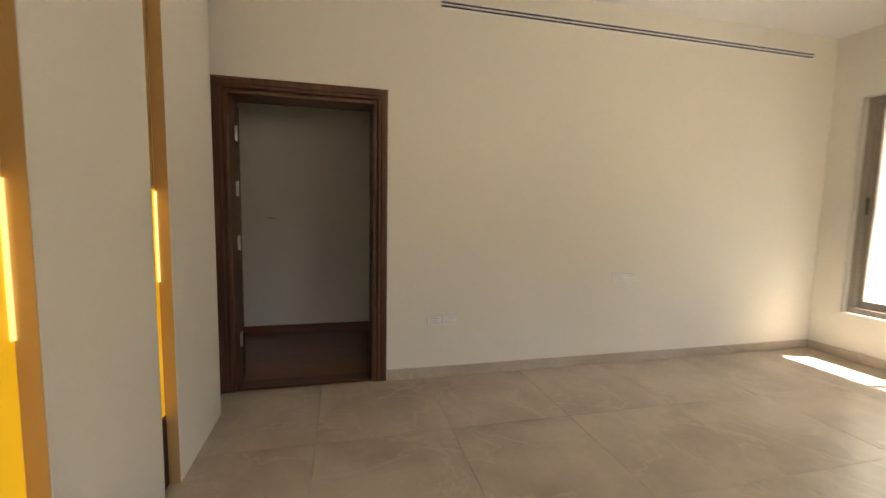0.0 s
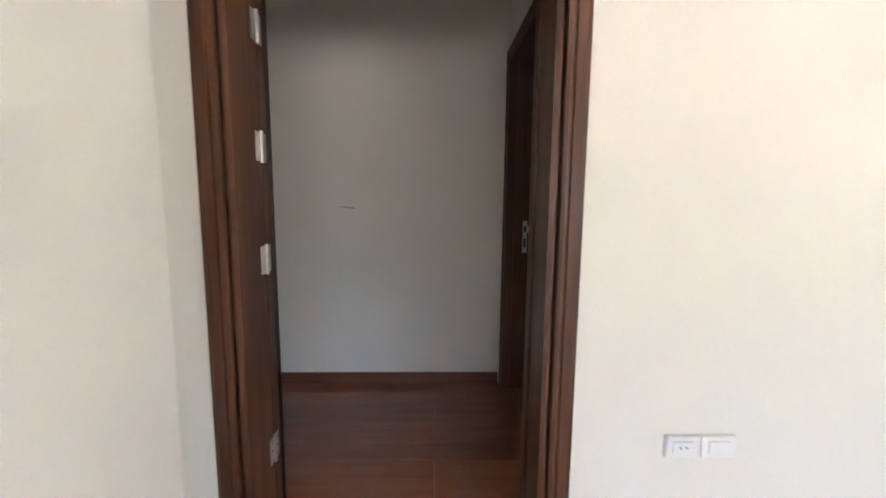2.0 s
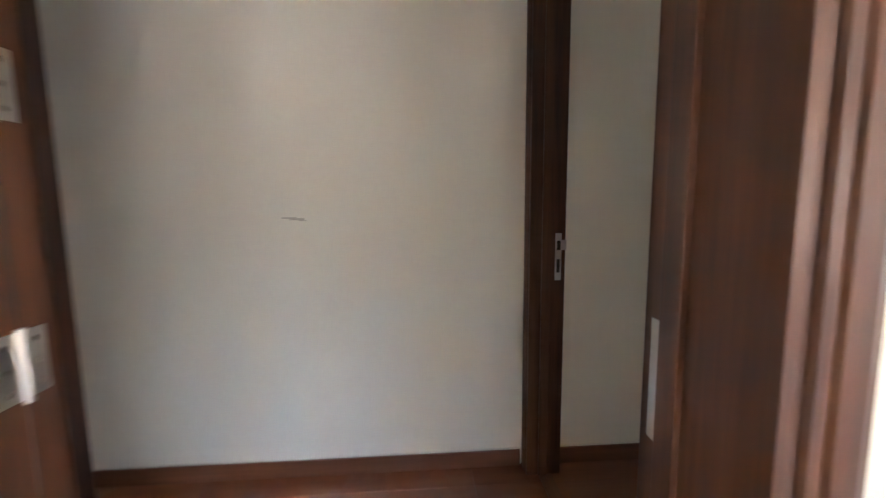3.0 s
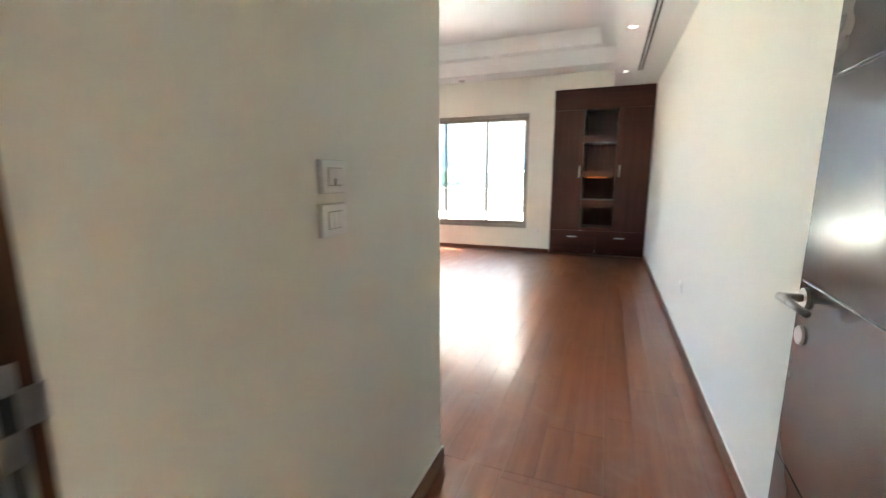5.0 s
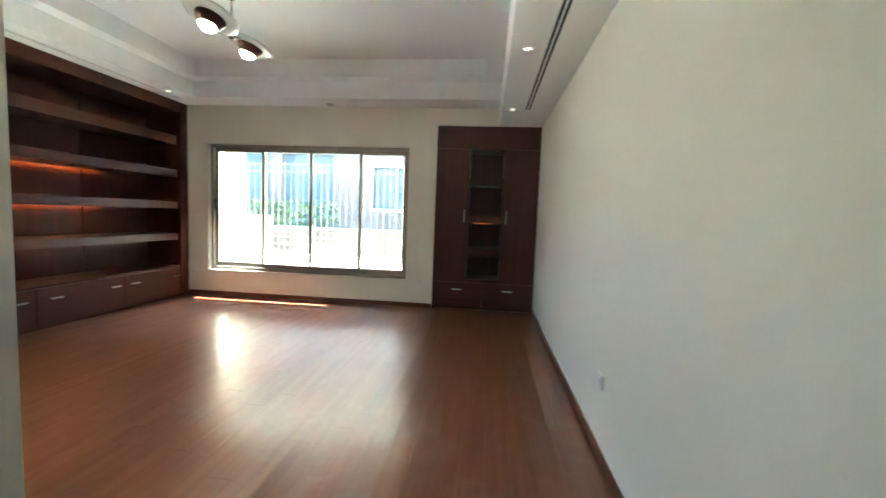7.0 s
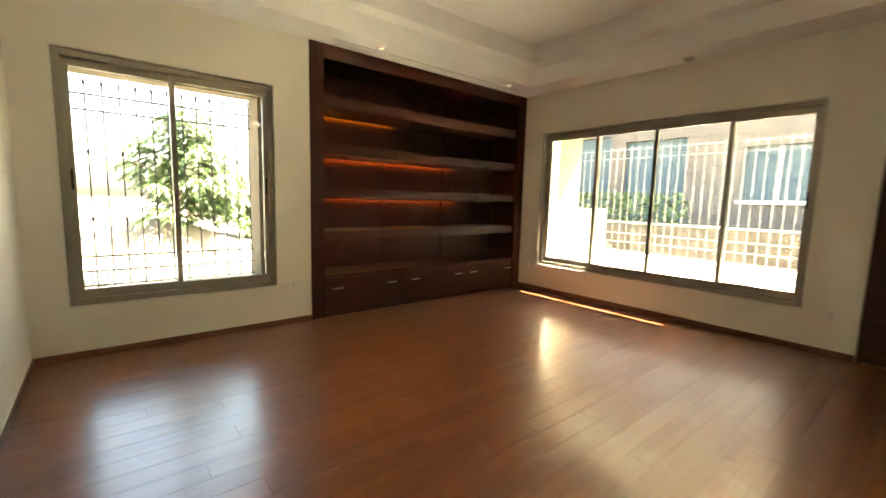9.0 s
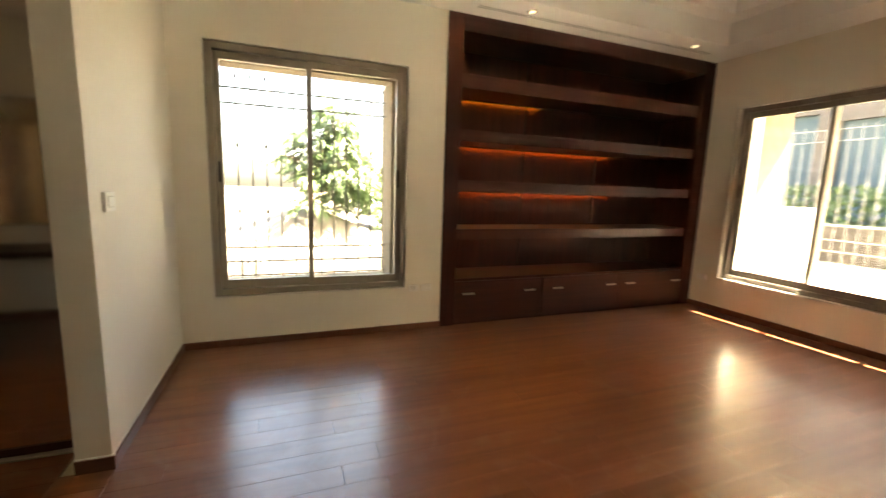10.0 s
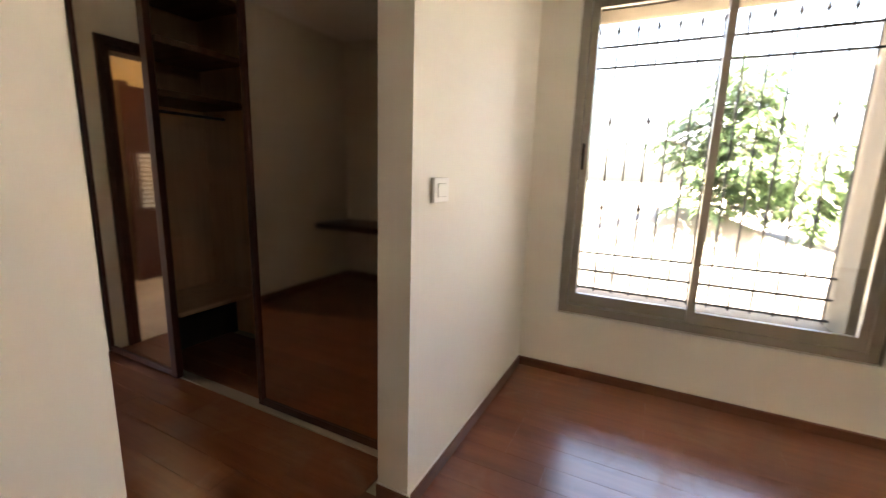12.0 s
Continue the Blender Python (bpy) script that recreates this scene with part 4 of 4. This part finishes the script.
for (cx, cy, cz), tilt, spin in (((-1.337, 3.62, 2.540), -15, 10), ((-1.375, 4.11, 2.560), -12, -15)):
    turn = pose(0, 0, 0, tilt, 12, spin)
    arm = part("arm", cyl((PX, PY, 2.56), (cx, cy, cz + 0.035), 0.009), CHROME, pendant, smooth=True)
    dish = part("dish", lathe([(0.075, 0.012), (0.11, 0.004), (0.145, 0.010), (0.162, 0.020), (0.160, 0.025), (0.143, 0.016), (0.11, 0.010), (0.075, 0.018)], (cx, cy, cz), turn, 40), DISH, pendant, "pale glass dish rim", smooth=True)
    part("reflector", lathe([(0.03, 0.05), (0.06, 0.045), (0.092, 0.014), (0.090, 0.0), (0.060, -0.046), (0.055, -0.046), (0.05, 0.0)], (cx, cy, cz), turn, 32), BROWN_METAL, pendant, "brown metal bowl", smooth=True)
    part("bulb", lathe([(0.0, -0.082), (0.028, -0.078), (0.048, -0.062), (0.054, -0.045), (0.04, -0.03), (0.0, -0.03)], (cx, cy, cz), turn, 24), BULB, pendant, "glowing frosted bulb", smooth=True)

# ---- amber lights in the slots of the hall screen ----
PLACE[0] = HOUSE
for x0, x1 in ((2.466, 2.644), (3.331, 3.509), (4.191, 4.369)):
    t = thing("slot_light", "tall amber glowing panel in a wall slot", "wall light", "lights in the slotted screen", ((x0 + x1) / 2, -1.16, 0))
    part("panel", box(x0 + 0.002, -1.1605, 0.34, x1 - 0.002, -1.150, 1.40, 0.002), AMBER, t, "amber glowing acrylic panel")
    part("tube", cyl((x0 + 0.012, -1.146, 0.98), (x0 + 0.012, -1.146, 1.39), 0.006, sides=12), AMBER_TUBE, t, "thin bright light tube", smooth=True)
    # dim amber copy of the lit panel, painted for the fading glow
    part("upper_panel", box(x0 + 0.002, -1.1605, 1.404, x1 - 0.002, -1.152, 3.03, 0.002), AMBER_DIM, t, "slot back with the fading amber glow painted in")
    part("lining", box(x0 + 0.0005, -1.149, -0.019, x0 + 0.004, -1.097, 3.03), OCHRE, t, "ochre coloured slot side")
    part("lining", box(x1 - 0.004, -1.149, -0.019, x1 - 0.0005, -1.097, 3.03), OCHRE, t, "ochre coloured slot side")
    part("foot", box(x0 + 0.002, -1.1605, -0.019, x1 - 0.002, -1.145, 0.338, 0.002), BROWN_METAL, t, "brown metal foot")

# ---- bathroom seen in the mirror ----
PLACE[0] = ROOM
basin = thing("washbasin", "white ceramic washbasin on the bathroom wall", "washbasin", base=(-3.7, -1.9, 0))
part("bowl", box(-4.048, -2.2, 0.72, -3.6, -1.7, 0.88, 0.03), PLASTIC, basin)
part("pedestal", box(-4.0, -2.05, 0.004, -3.8, -1.85, 0.719, 0.02), PLASTIC, basin)
inner = thing("bathroom_cabinet", "dark wooden bathroom cabinet with a white louvred panel", "cabinet", base=(-1.45, -2.84, 0))
part("body", box(-1.80, -2.848, 0.006, -1.05, -2.76, 2.12, 0.004), DARK_Z, inner)
part("side_post", box(-1.89, -2.848, 0.006, -1.801, -2.74, 2.16, 0.004), DARK_Z, inner)
for k in range(12):
    part("louvre_slat", box(-1.76, -2.759, 0.83 + 0.05 * k, -1.54, -2.745, 0.865 + 0.05 * k, 0.002), PLASTIC, inner, "white louvre slat")
# unseen warm source added to brighten the bathroom in the mirror
bl = thing("bathroom_fill_light", "unseen glowing dome added to light the bathroom", "ceiling light", base=(-2.3, -2.0, 2.6))
part("diffuser", lathe([(0.0, -0.05), (0.09, -0.045), (0.12, -0.001)], (-2.3, -2.0, 2.6)), BATH_GLOW, bl, smooth=True)


# ---- outside, north: terrace, fence, neighbour ----
# unseen slab whose depth sets how much daylight the hall window gives
structure("sky_blocker_hall", box(X_HALL, 4.772, 2.70, 7.2, 5.55, 2.95), RENDER_WHITE, "unseen slab added above the hall window to limit its light", "roof")
structure("terrace", box(-9.0, 7.692, -0.35, 6.0, 10.3, -0.12), TERRACE, "sunlit pale terrace floor", "terrace")
structure("wall_wing", box(-4.75, 7.692, -0.12, -4.25, 8.76, 3.7), LIMESTONE, "tan tooled limestone wall of the house", "wall")
structure("parapet", box(-9.0, 9.50, -0.12, 6.0, 9.75, 0.45, 0.01), RENDER_WHITE, "white rendered terrace parapet in the sun", "parapet")
structure("parapet_pillar", box(-5.60, 9.45, 0.45, -4.28, 9.80, 1.25, 0.01), LOW_RENDER, "pale rendered parapet pillar", "pillar")
# unseen slabs of differing depth, added so only a thin sun strip enters
structure("sun_blocker", box(-6.0, 7.692, 2.70, -3.95, 9.10, 2.95), RENDER_WHITE, "unseen slab added above the window to shape the sun strip", "roof")
structure("sun_blocker_middle", box(-3.948, 7.692, 2.70, -1.35, 8.735, 2.95), RENDER_WHITE, "unseen slab added above the window to shape the sun strip", "roof")
structure("sun_blocker_end", box(-1.348, 7.692, 2.70, 3.0, 9.30, 2.95), RENDER_WHITE, "unseen slab added above the window to shape the sun strip", "roof")

fence = thing("terrace_fence", "white painted iron fence on the terrace parapet", "fence", base=(-1.0, 9.62, 0.45))
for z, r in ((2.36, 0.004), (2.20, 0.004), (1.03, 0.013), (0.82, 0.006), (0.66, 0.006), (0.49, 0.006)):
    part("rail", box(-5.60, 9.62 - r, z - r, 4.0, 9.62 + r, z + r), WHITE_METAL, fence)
FENCE_PLACE = PLACE[0]
PLACE[0] = HOUSE
FENCE_X = [-5.52 + 0.135 * i for i in range(53)]
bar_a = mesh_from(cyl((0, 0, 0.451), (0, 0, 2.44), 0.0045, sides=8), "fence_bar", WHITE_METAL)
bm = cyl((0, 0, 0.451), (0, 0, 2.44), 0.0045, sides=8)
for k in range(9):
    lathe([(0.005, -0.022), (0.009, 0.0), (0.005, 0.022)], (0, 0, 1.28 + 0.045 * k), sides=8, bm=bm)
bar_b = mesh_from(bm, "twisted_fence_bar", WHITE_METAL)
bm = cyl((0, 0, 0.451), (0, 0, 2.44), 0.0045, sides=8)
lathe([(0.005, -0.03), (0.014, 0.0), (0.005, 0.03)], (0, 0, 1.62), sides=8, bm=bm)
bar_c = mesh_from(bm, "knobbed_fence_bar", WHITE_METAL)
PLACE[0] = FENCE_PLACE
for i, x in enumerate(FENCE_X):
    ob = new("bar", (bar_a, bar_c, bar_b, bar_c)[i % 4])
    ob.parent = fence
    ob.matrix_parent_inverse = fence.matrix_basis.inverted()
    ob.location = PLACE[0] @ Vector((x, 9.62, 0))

# shade on the side away from the sun is darkened into this stone colour
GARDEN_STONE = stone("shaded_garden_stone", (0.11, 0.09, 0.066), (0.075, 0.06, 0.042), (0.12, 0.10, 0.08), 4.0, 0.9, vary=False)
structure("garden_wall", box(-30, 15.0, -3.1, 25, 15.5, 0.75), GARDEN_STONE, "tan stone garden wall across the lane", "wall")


def hedge(name, x0, x1, y0, y1, z0, z1, count, label, seed):
    rnd = random.Random(seed)
    verts, faces = [], []
    for _ in range(count):
        c = Vector((rnd.uniform(x0, x1), rnd.uniform(y0, y1), z0 + (z1 - z0) * rnd.random() ** 0.7))
        q = Euler((rnd.uniform(0, 6), rnd.uniform(0, 6), rnd.uniform(0, 6))).to_matrix()
        s = rnd.uniform(0.06, 0.13)
        i = len(verts)
        for p in ((-1, 0, 0), (0, -0.45, 0.1), (1, 0, 0), (0, 0.45, 0.1)):
            verts.append(c + q @ (Vector(p) * s))
        faces.append((i, i + 1, i + 2, i + 3))
    me = bpy.data.meshes.new(name)
    me.from_pydata(verts, [], faces)
    me.transform(PLACE[0])
    me.materials.append(HEDGE_LEAVES)
    return tagged(new(name, me), label, "hedge", kind="stuff")


hedge("hedge", -14, -5.2, 15.6, 16.6, 0.3, 1.75, 2600, "dark green clipped hedge behind the garden wall", 3)
hedge("hedge", 0.2, 5.0, 15.6, 16.8, 0.3, 2.4, 1800, "green shrubs beside the neighbouring house", 4)
structure("garden_bed", box(-30, 15.5, -3.1, 25, 17.0, 0.42), EARTH, "earth bed behind the garden wall", "ground")

# the bluish sky reflection is base colour; the surface hardly reflects
NEIGHBOUR_GLASS = plain("painted_sky_sheen_glass", (0.075, 0.108, 0.122), 0.45, 0.0, 0.1, mottled=0.2, scale=2)
# facade stone far darker than stone is, with its sunless side painted in
PINK_STONE = stone("shade_darkened_facing_stone", (0.125, 0.108, 0.092), (0.092, 0.078, 0.065), (0.14, 0.122, 0.105), 3.0, 0.85, vary=False)
house = thing("neighbour_house", "grey-beige stone house with large bluish windows", "house", base=(-5, 20, -3))
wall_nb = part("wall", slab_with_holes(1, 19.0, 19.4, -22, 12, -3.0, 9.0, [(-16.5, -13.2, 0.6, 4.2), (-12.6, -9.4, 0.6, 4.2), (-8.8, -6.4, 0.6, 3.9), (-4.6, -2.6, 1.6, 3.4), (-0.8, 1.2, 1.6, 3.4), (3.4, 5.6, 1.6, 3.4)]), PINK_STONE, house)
part("roof", box(-22.4, 18.6, 9.0, 12.4, 26, 9.4), RENDER_WHITE, house)
part("side_wall", box(-22, 19.4, -3.0, -21.6, 26, 9.0), PINK_STONE, house)
part("side_wall", box(11.6, 19.4, -3.0, 12, 26, 9.0), PINK_STONE, house)
part("floor_band", box(-22, 18.9, 4.6, 12, 19.0, 4.9), RENDER_WHITE, house)
for a, b, c, d in ((-16.5, -13.2, 0.6, 4.2), (-12.6, -9.4, 0.6, 4.2), (-8.8, -6.4, 0.6, 3.9), (-4.6, -2.6, 1.6, 3.4), (-0.8, 1.2, 1.6, 3.4), (3.4, 5.6, 1.6, 3.4)):
    w = part("window", box(a, 19.2, c, b, 19.25, d), NEIGHBOUR_GLASS, house, "window with a bluish sky sheen painted in")
    part("sill", box(a - 0.1, 18.9, c - 0.12, b + 0.1, 19.18, c - 0.002), RENDER_WHITE, w)
    part("mullion", box((a + b) / 2 - 0.04, 19.14, c, (a + b) / 2 + 0.04, 19.198, d), WHITE_METAL, w)

# ---- outside, west: grille, low wall, bank, shrub ----
GY0, GY1, GX = 1.86, 3.322, -4.70
sill = structure("window_reveal", slab_with_holes(0, -4.86, -4.802, w0 - 0.25, w1 + 0.25, wz0 - 0.25, wz1 + 0.25, [(w0 + 0.02, w1 - 0.02, wz0 + 0.03, wz1 - 0.06)]), LIMESTONE, "tan limestone window surround", "wall")
for nm, bmx in (("reveal_stone", box(-4.80, w1 - 0.105, wz0 + 0.03, -4.47, w1 - 0.001, wz1 - 0.02)), ("reveal_stone", box(-4.80, w0 + 0.001, wz0 + 0.03, -4.46, w0 + 0.022, wz1 - 0.02)), ("reveal_stone", box(-4.66, w0 + 0.023, wz1 - 0.105, -4.47, w1 - 0.106, wz1 - 0.001)), ("reveal_stone", box(-4.84, w0 + 0.023, wz0 + 0.001, -4.46, w1 - 0.106, wz0 + 0.05))):
    part(nm, bmx, LIMESTONE, sill, "tan tooled limestone lining")

grille = thing("window_grille", "black wrought iron window grille with spear tips", "window grille", base=(GX, 2.63, 0.5))
for z in (2.165, 2.035, 0.775, 0.645, 0.515):
    part("rail", box(GX - 0.006, GY0, z - 0.007, GX + 0.006, GY1, z + 0.007), IRON, grille)


def grille_bar(knots):
    b = cyl((0, 0, 0.50), (0, 0, 2.28), 0.0075, sides=6)
    lathe([(0.0075, 0.0), (0.016, 0.02), (0.012, 0.035), (0.0, 0.07)], (0, 0, 2.265), sides=6, bm=b)
    for z in knots:
        lathe([(0.006, -0.028), (0.020, 0.0), (0.006, 0.028)], (0, 0, z), sides=6, bm=b)
    return mesh_from(b, "grille_bar", IRON)


PLACE[0] = HOUSE
bar_plain, bar_knot = grille_bar(()), grille_bar((1.705, 1.12))
PLACE[0] = ROOM
for i in range(13):
    ob = new("bar", bar_knot if i in (1, 3, 9, 11) else bar_plain)
    ob.parent = grille
    ob.matrix_parent_inverse = grille.matrix_basis.inverted()
    ob.location = PLACE[0] @ Vector((GX, 1.885 + i * 0.1175, 0))

structure("yard", box(-7.6, -6.0, -3.1, -4.862, 7.6, -0.15), YARD_STONE, "sunlit pale yard paving", "pavement")
low = structure("low_wall", box(-6.75, -6.0, -0.15, -6.35, 9.4, 0.42, 0.02), LOW_RENDER, "pale rendered low yard wall in the sun", "wall")
for y in (1.93, 2.08):
    t = thing("garden_light", "small square light box on the low wall", "garden light", "lights on the low wall", (-6.35, y, 0.33))
    part("housing", box(-6.349, y - 0.035, 0.29, -6.33, y + 0.035, 0.38, 0.004), PLASTIC, t)
    part("lens", box(-6.3295, y - 0.018, 0.325, -6.328, y + 0.018, 0.35), SOCKET_DARK, t)


def bank(seed):
    """A rising stony bank behind the low wall."""
    bm = bmesh.new()
    nx, ny = 70, 130
    rows = []
    for i in range(nx):
        row = []
        for j in range(ny):
            x, y = -6.752 - i * 0.16, -10 + j * 0.2
            crest = 0.50 + 0.40 * math.exp(-((y - 2.75) / 0.85) ** 2) + 0.10 * max(0.0, min(1.0, (y - 3.5) / 3.0))
            rise = min(1.0, i / 6) ** 0.7 * (crest + 0.2)
            z = -0.2 + rise + 0.06 * noise.noise(Vector((x * 1.3, y * 1.3, seed))) + 0.03 * noise.noise(Vector((x * 4, y * 4, seed)))
            if i == 0:
                z = -0.4
            row.append(bm.verts.new((x, y, z)))
        rows.append(row)
    for a, b in zip(rows, rows[1:]):
        for j in range(ny - 1):
            bm.faces.new((a[j], a[j + 1], b[j + 1], b[j]))
    return bm


structure("earth_bank", bank(2.0), PALE_EARTH, "dry sunlit stony bank behind the low wall", "ground", smooth=True)


def shrub(centre, height, spread, limbs, seed):
    """A loose shrub: arching limbs that carry drooping sprays of long paired leaves."""
    rnd = random.Random(seed)
    t = thing("shrub", "tall green leafy shrub on the sunlit bank", "shrub", base=centre)
    c = Vector(centre)
    wood_bm = cyl(c - Vector((0, 0, 0.3)), c + Vector((0.04, 0.0, height * 0.4)), 0.04, 0.025, 8)
    verts, faces = [], []
    for i in range(limbs):
        a = 2 * math.pi * (i + rnd.random()) / limbs
        h0 = rnd.uniform(0.0, 0.4) * height
        reach = spread * rnd.uniform(0.35, 1.0)
        lift = height * rnd.uniform(0.2, 0.62) * (1.25 - 0.6 * reach / spread)
        if i % 5 == 0:
            h0, reach, lift = 0.5 * height, 0.25 * reach, height * rnd.uniform(0.3, 0.5)
        out = Vector((math.cos(a), math.sin(a), 0))
        pts = []
        for k in range(9):
            f = k / 8
            pts.append(c + out * reach * f + Vector((0, 0, h0 + lift * f - 0.3 * height * max(0, f - 0.5) ** 2 * reach)))
        for p, q in zip(pts, pts[1:]):
            cyl(p, q, 0.010, 0.007, 5, bm=wood_bm)
        for k in range(2, 9):
            for twig in range(2):
                yaw = a + rnd.gauss(0, 0.9)
                way = Vector((math.cos(yaw), math.sin(yaw), rnd.uniform(-0.5, 0.35))).normalized()
                across = way.cross(Vector((0, 0, 1))).normalized()
                size = rnd.uniform(0.8, 1.2)
                for m in range(7):
                    p = pts[k] + way * 0.045 * m * size - Vector((0, 0, 0.010 * m * m * 0.3))
                    for side in (-1, 1):
                        d = (way * 0.65 + across * side * 0.75 - Vector((0, 0, rnd.uniform(0.1, 0.6)))).normalized()
                        e = d.cross(Vector((0, 0, 1))).normalized()
                        up = e.cross(d)
                        ln, wd = rnd.uniform(0.11, 0.18) * size, rnd.uniform(0.012, 0.022) * size
                        i0 = len(verts)
                        verts += [p, p + d * ln * 0.4 + e * wd + up * 0.008, p + d * ln - up * 0.03, p + d * ln * 0.4 - e * wd + up * 0.008]
                        faces.append((i0, i0 + 1, i0 + 2, i0 + 3))
    part("trunk", wood_bm, BARK, t, "grey-brown stems")
    me = bpy.data.meshes.new("crown")
    me.from_pydata(verts, [], faces)
    me.transform(PLACE[0])
    me.materials.append(LEAVES)
    crown = new("crown", me)
    crown.parent = t
    crown.matrix_parent_inverse = t.matrix_basis.inverted()
    return t


shrub((-8.1, 3.2, 0.75), 2.15, 0.95, 38, 11)
shrub((-8.3, 4.15, 0.62), 1.35, 0.8, 20, 12)

# ---- floor pieces ----
PLACE[0] = HOUSE
TILE, JOINT = 0.80, 0.0018
tile_meshes = {}


def piece(parent, name, mat, x0, y0, x1, y1, z0, z1, bev, cache):
    """A floor piece as an object of its own at its middle; alike pieces share one mesh."""
    w, d = round(x1 - x0, 4), round(y1 - y0, 4)
    if (w, d) not in cache:
        bm = bmesh.new()
        lo = [bm.verts.new((sx * w / 2, sy * d / 2, z0)) for sx, sy in ((-1, -1), (1, -1), (1, 1), (-1, 1))]
        md = [bm.verts.new((sx * w / 2, sy * d / 2, z1 - bev)) for sx, sy in ((-1, -1), (1, -1), (1, 1), (-1, 1))]
        hi = [bm.verts.new((sx * (w / 2 - bev), sy * (d / 2 - bev), z1)) for sx, sy in ((-1, -1), (1, -1), (1, 1), (-1, 1))]
        for a, b in ((lo, md), (md, hi)):
            for k in range(4):
                bm.faces.new((a[k], a[(k + 1) % 4], b[(k + 1) % 4], b[k]))
        bm.faces.new(hi)
        cache[w, d] = mesh_from(bm, name, mat)
    ob = new(name, cache[w, d])
    ob.parent = parent
    ob.location = ((x0 + x1) / 2, (y0 + y1) / 2, 0)
    return ob


hall_floor = bpy.data.objects["floor_hall"]
xs = X_HALL + 0.002
while xs < 6.95:
    xe = min(xs + TILE, 6.995)
    ys = 4.315
    while ys > -1.15:
        ye = max(ys - TILE, -1.17)
        piece(hall_floor, "tile", MARBLE, xs + JOINT / 2, ye + JOINT / 2, xe - JOINT / 2, ys - JOINT / 2, -0.02, -0.006, 0.001, tile_meshes)
        ys = ye - (0.0 if ye > -1.16 else 1.0)
    xs = xe + (0.0 if xe < 6.99 else 1.0)

bed_floor = bpy.data.objects["floor_bedroom"]
plank_meshes = {}
WIDE, LONG = 0.142, 1.22
ZONES = [(-4.25, 1.257, 1.60, 7.31), (-2.73, -1.86, 1.375, 1.599), (0.008, 1.257, 0.11, 1.599), (-2.98, -0.404, -1.03, 1.374), (0.008, 1.28, -2.30, 0.05), (-3.58, -2.982, -0.65, 1.40)]
rnd = random.Random(5)
for x_lo, x_hi, y_lo, y_hi in ZONES:
    x = x_lo
    while x < x_hi - 0.004:
        xe = min(x + WIDE, x_hi)
        y = y_lo - rnd.choice((0.0, 0.2, 0.4, 0.6, 0.8, 1.0))
        while y < y_hi - 0.004:
            a, b = max(y, y_lo), min(y + LONG, y_hi)
            if b - a > 0.004:
                piece(bed_floor, "plank", PLANK, x + 0.0004, a + 0.0004, xe - 0.0004, b - 0.0004, -0.013, 0.0, 0.0007, plank_meshes)
            y += LONG
        x = xe
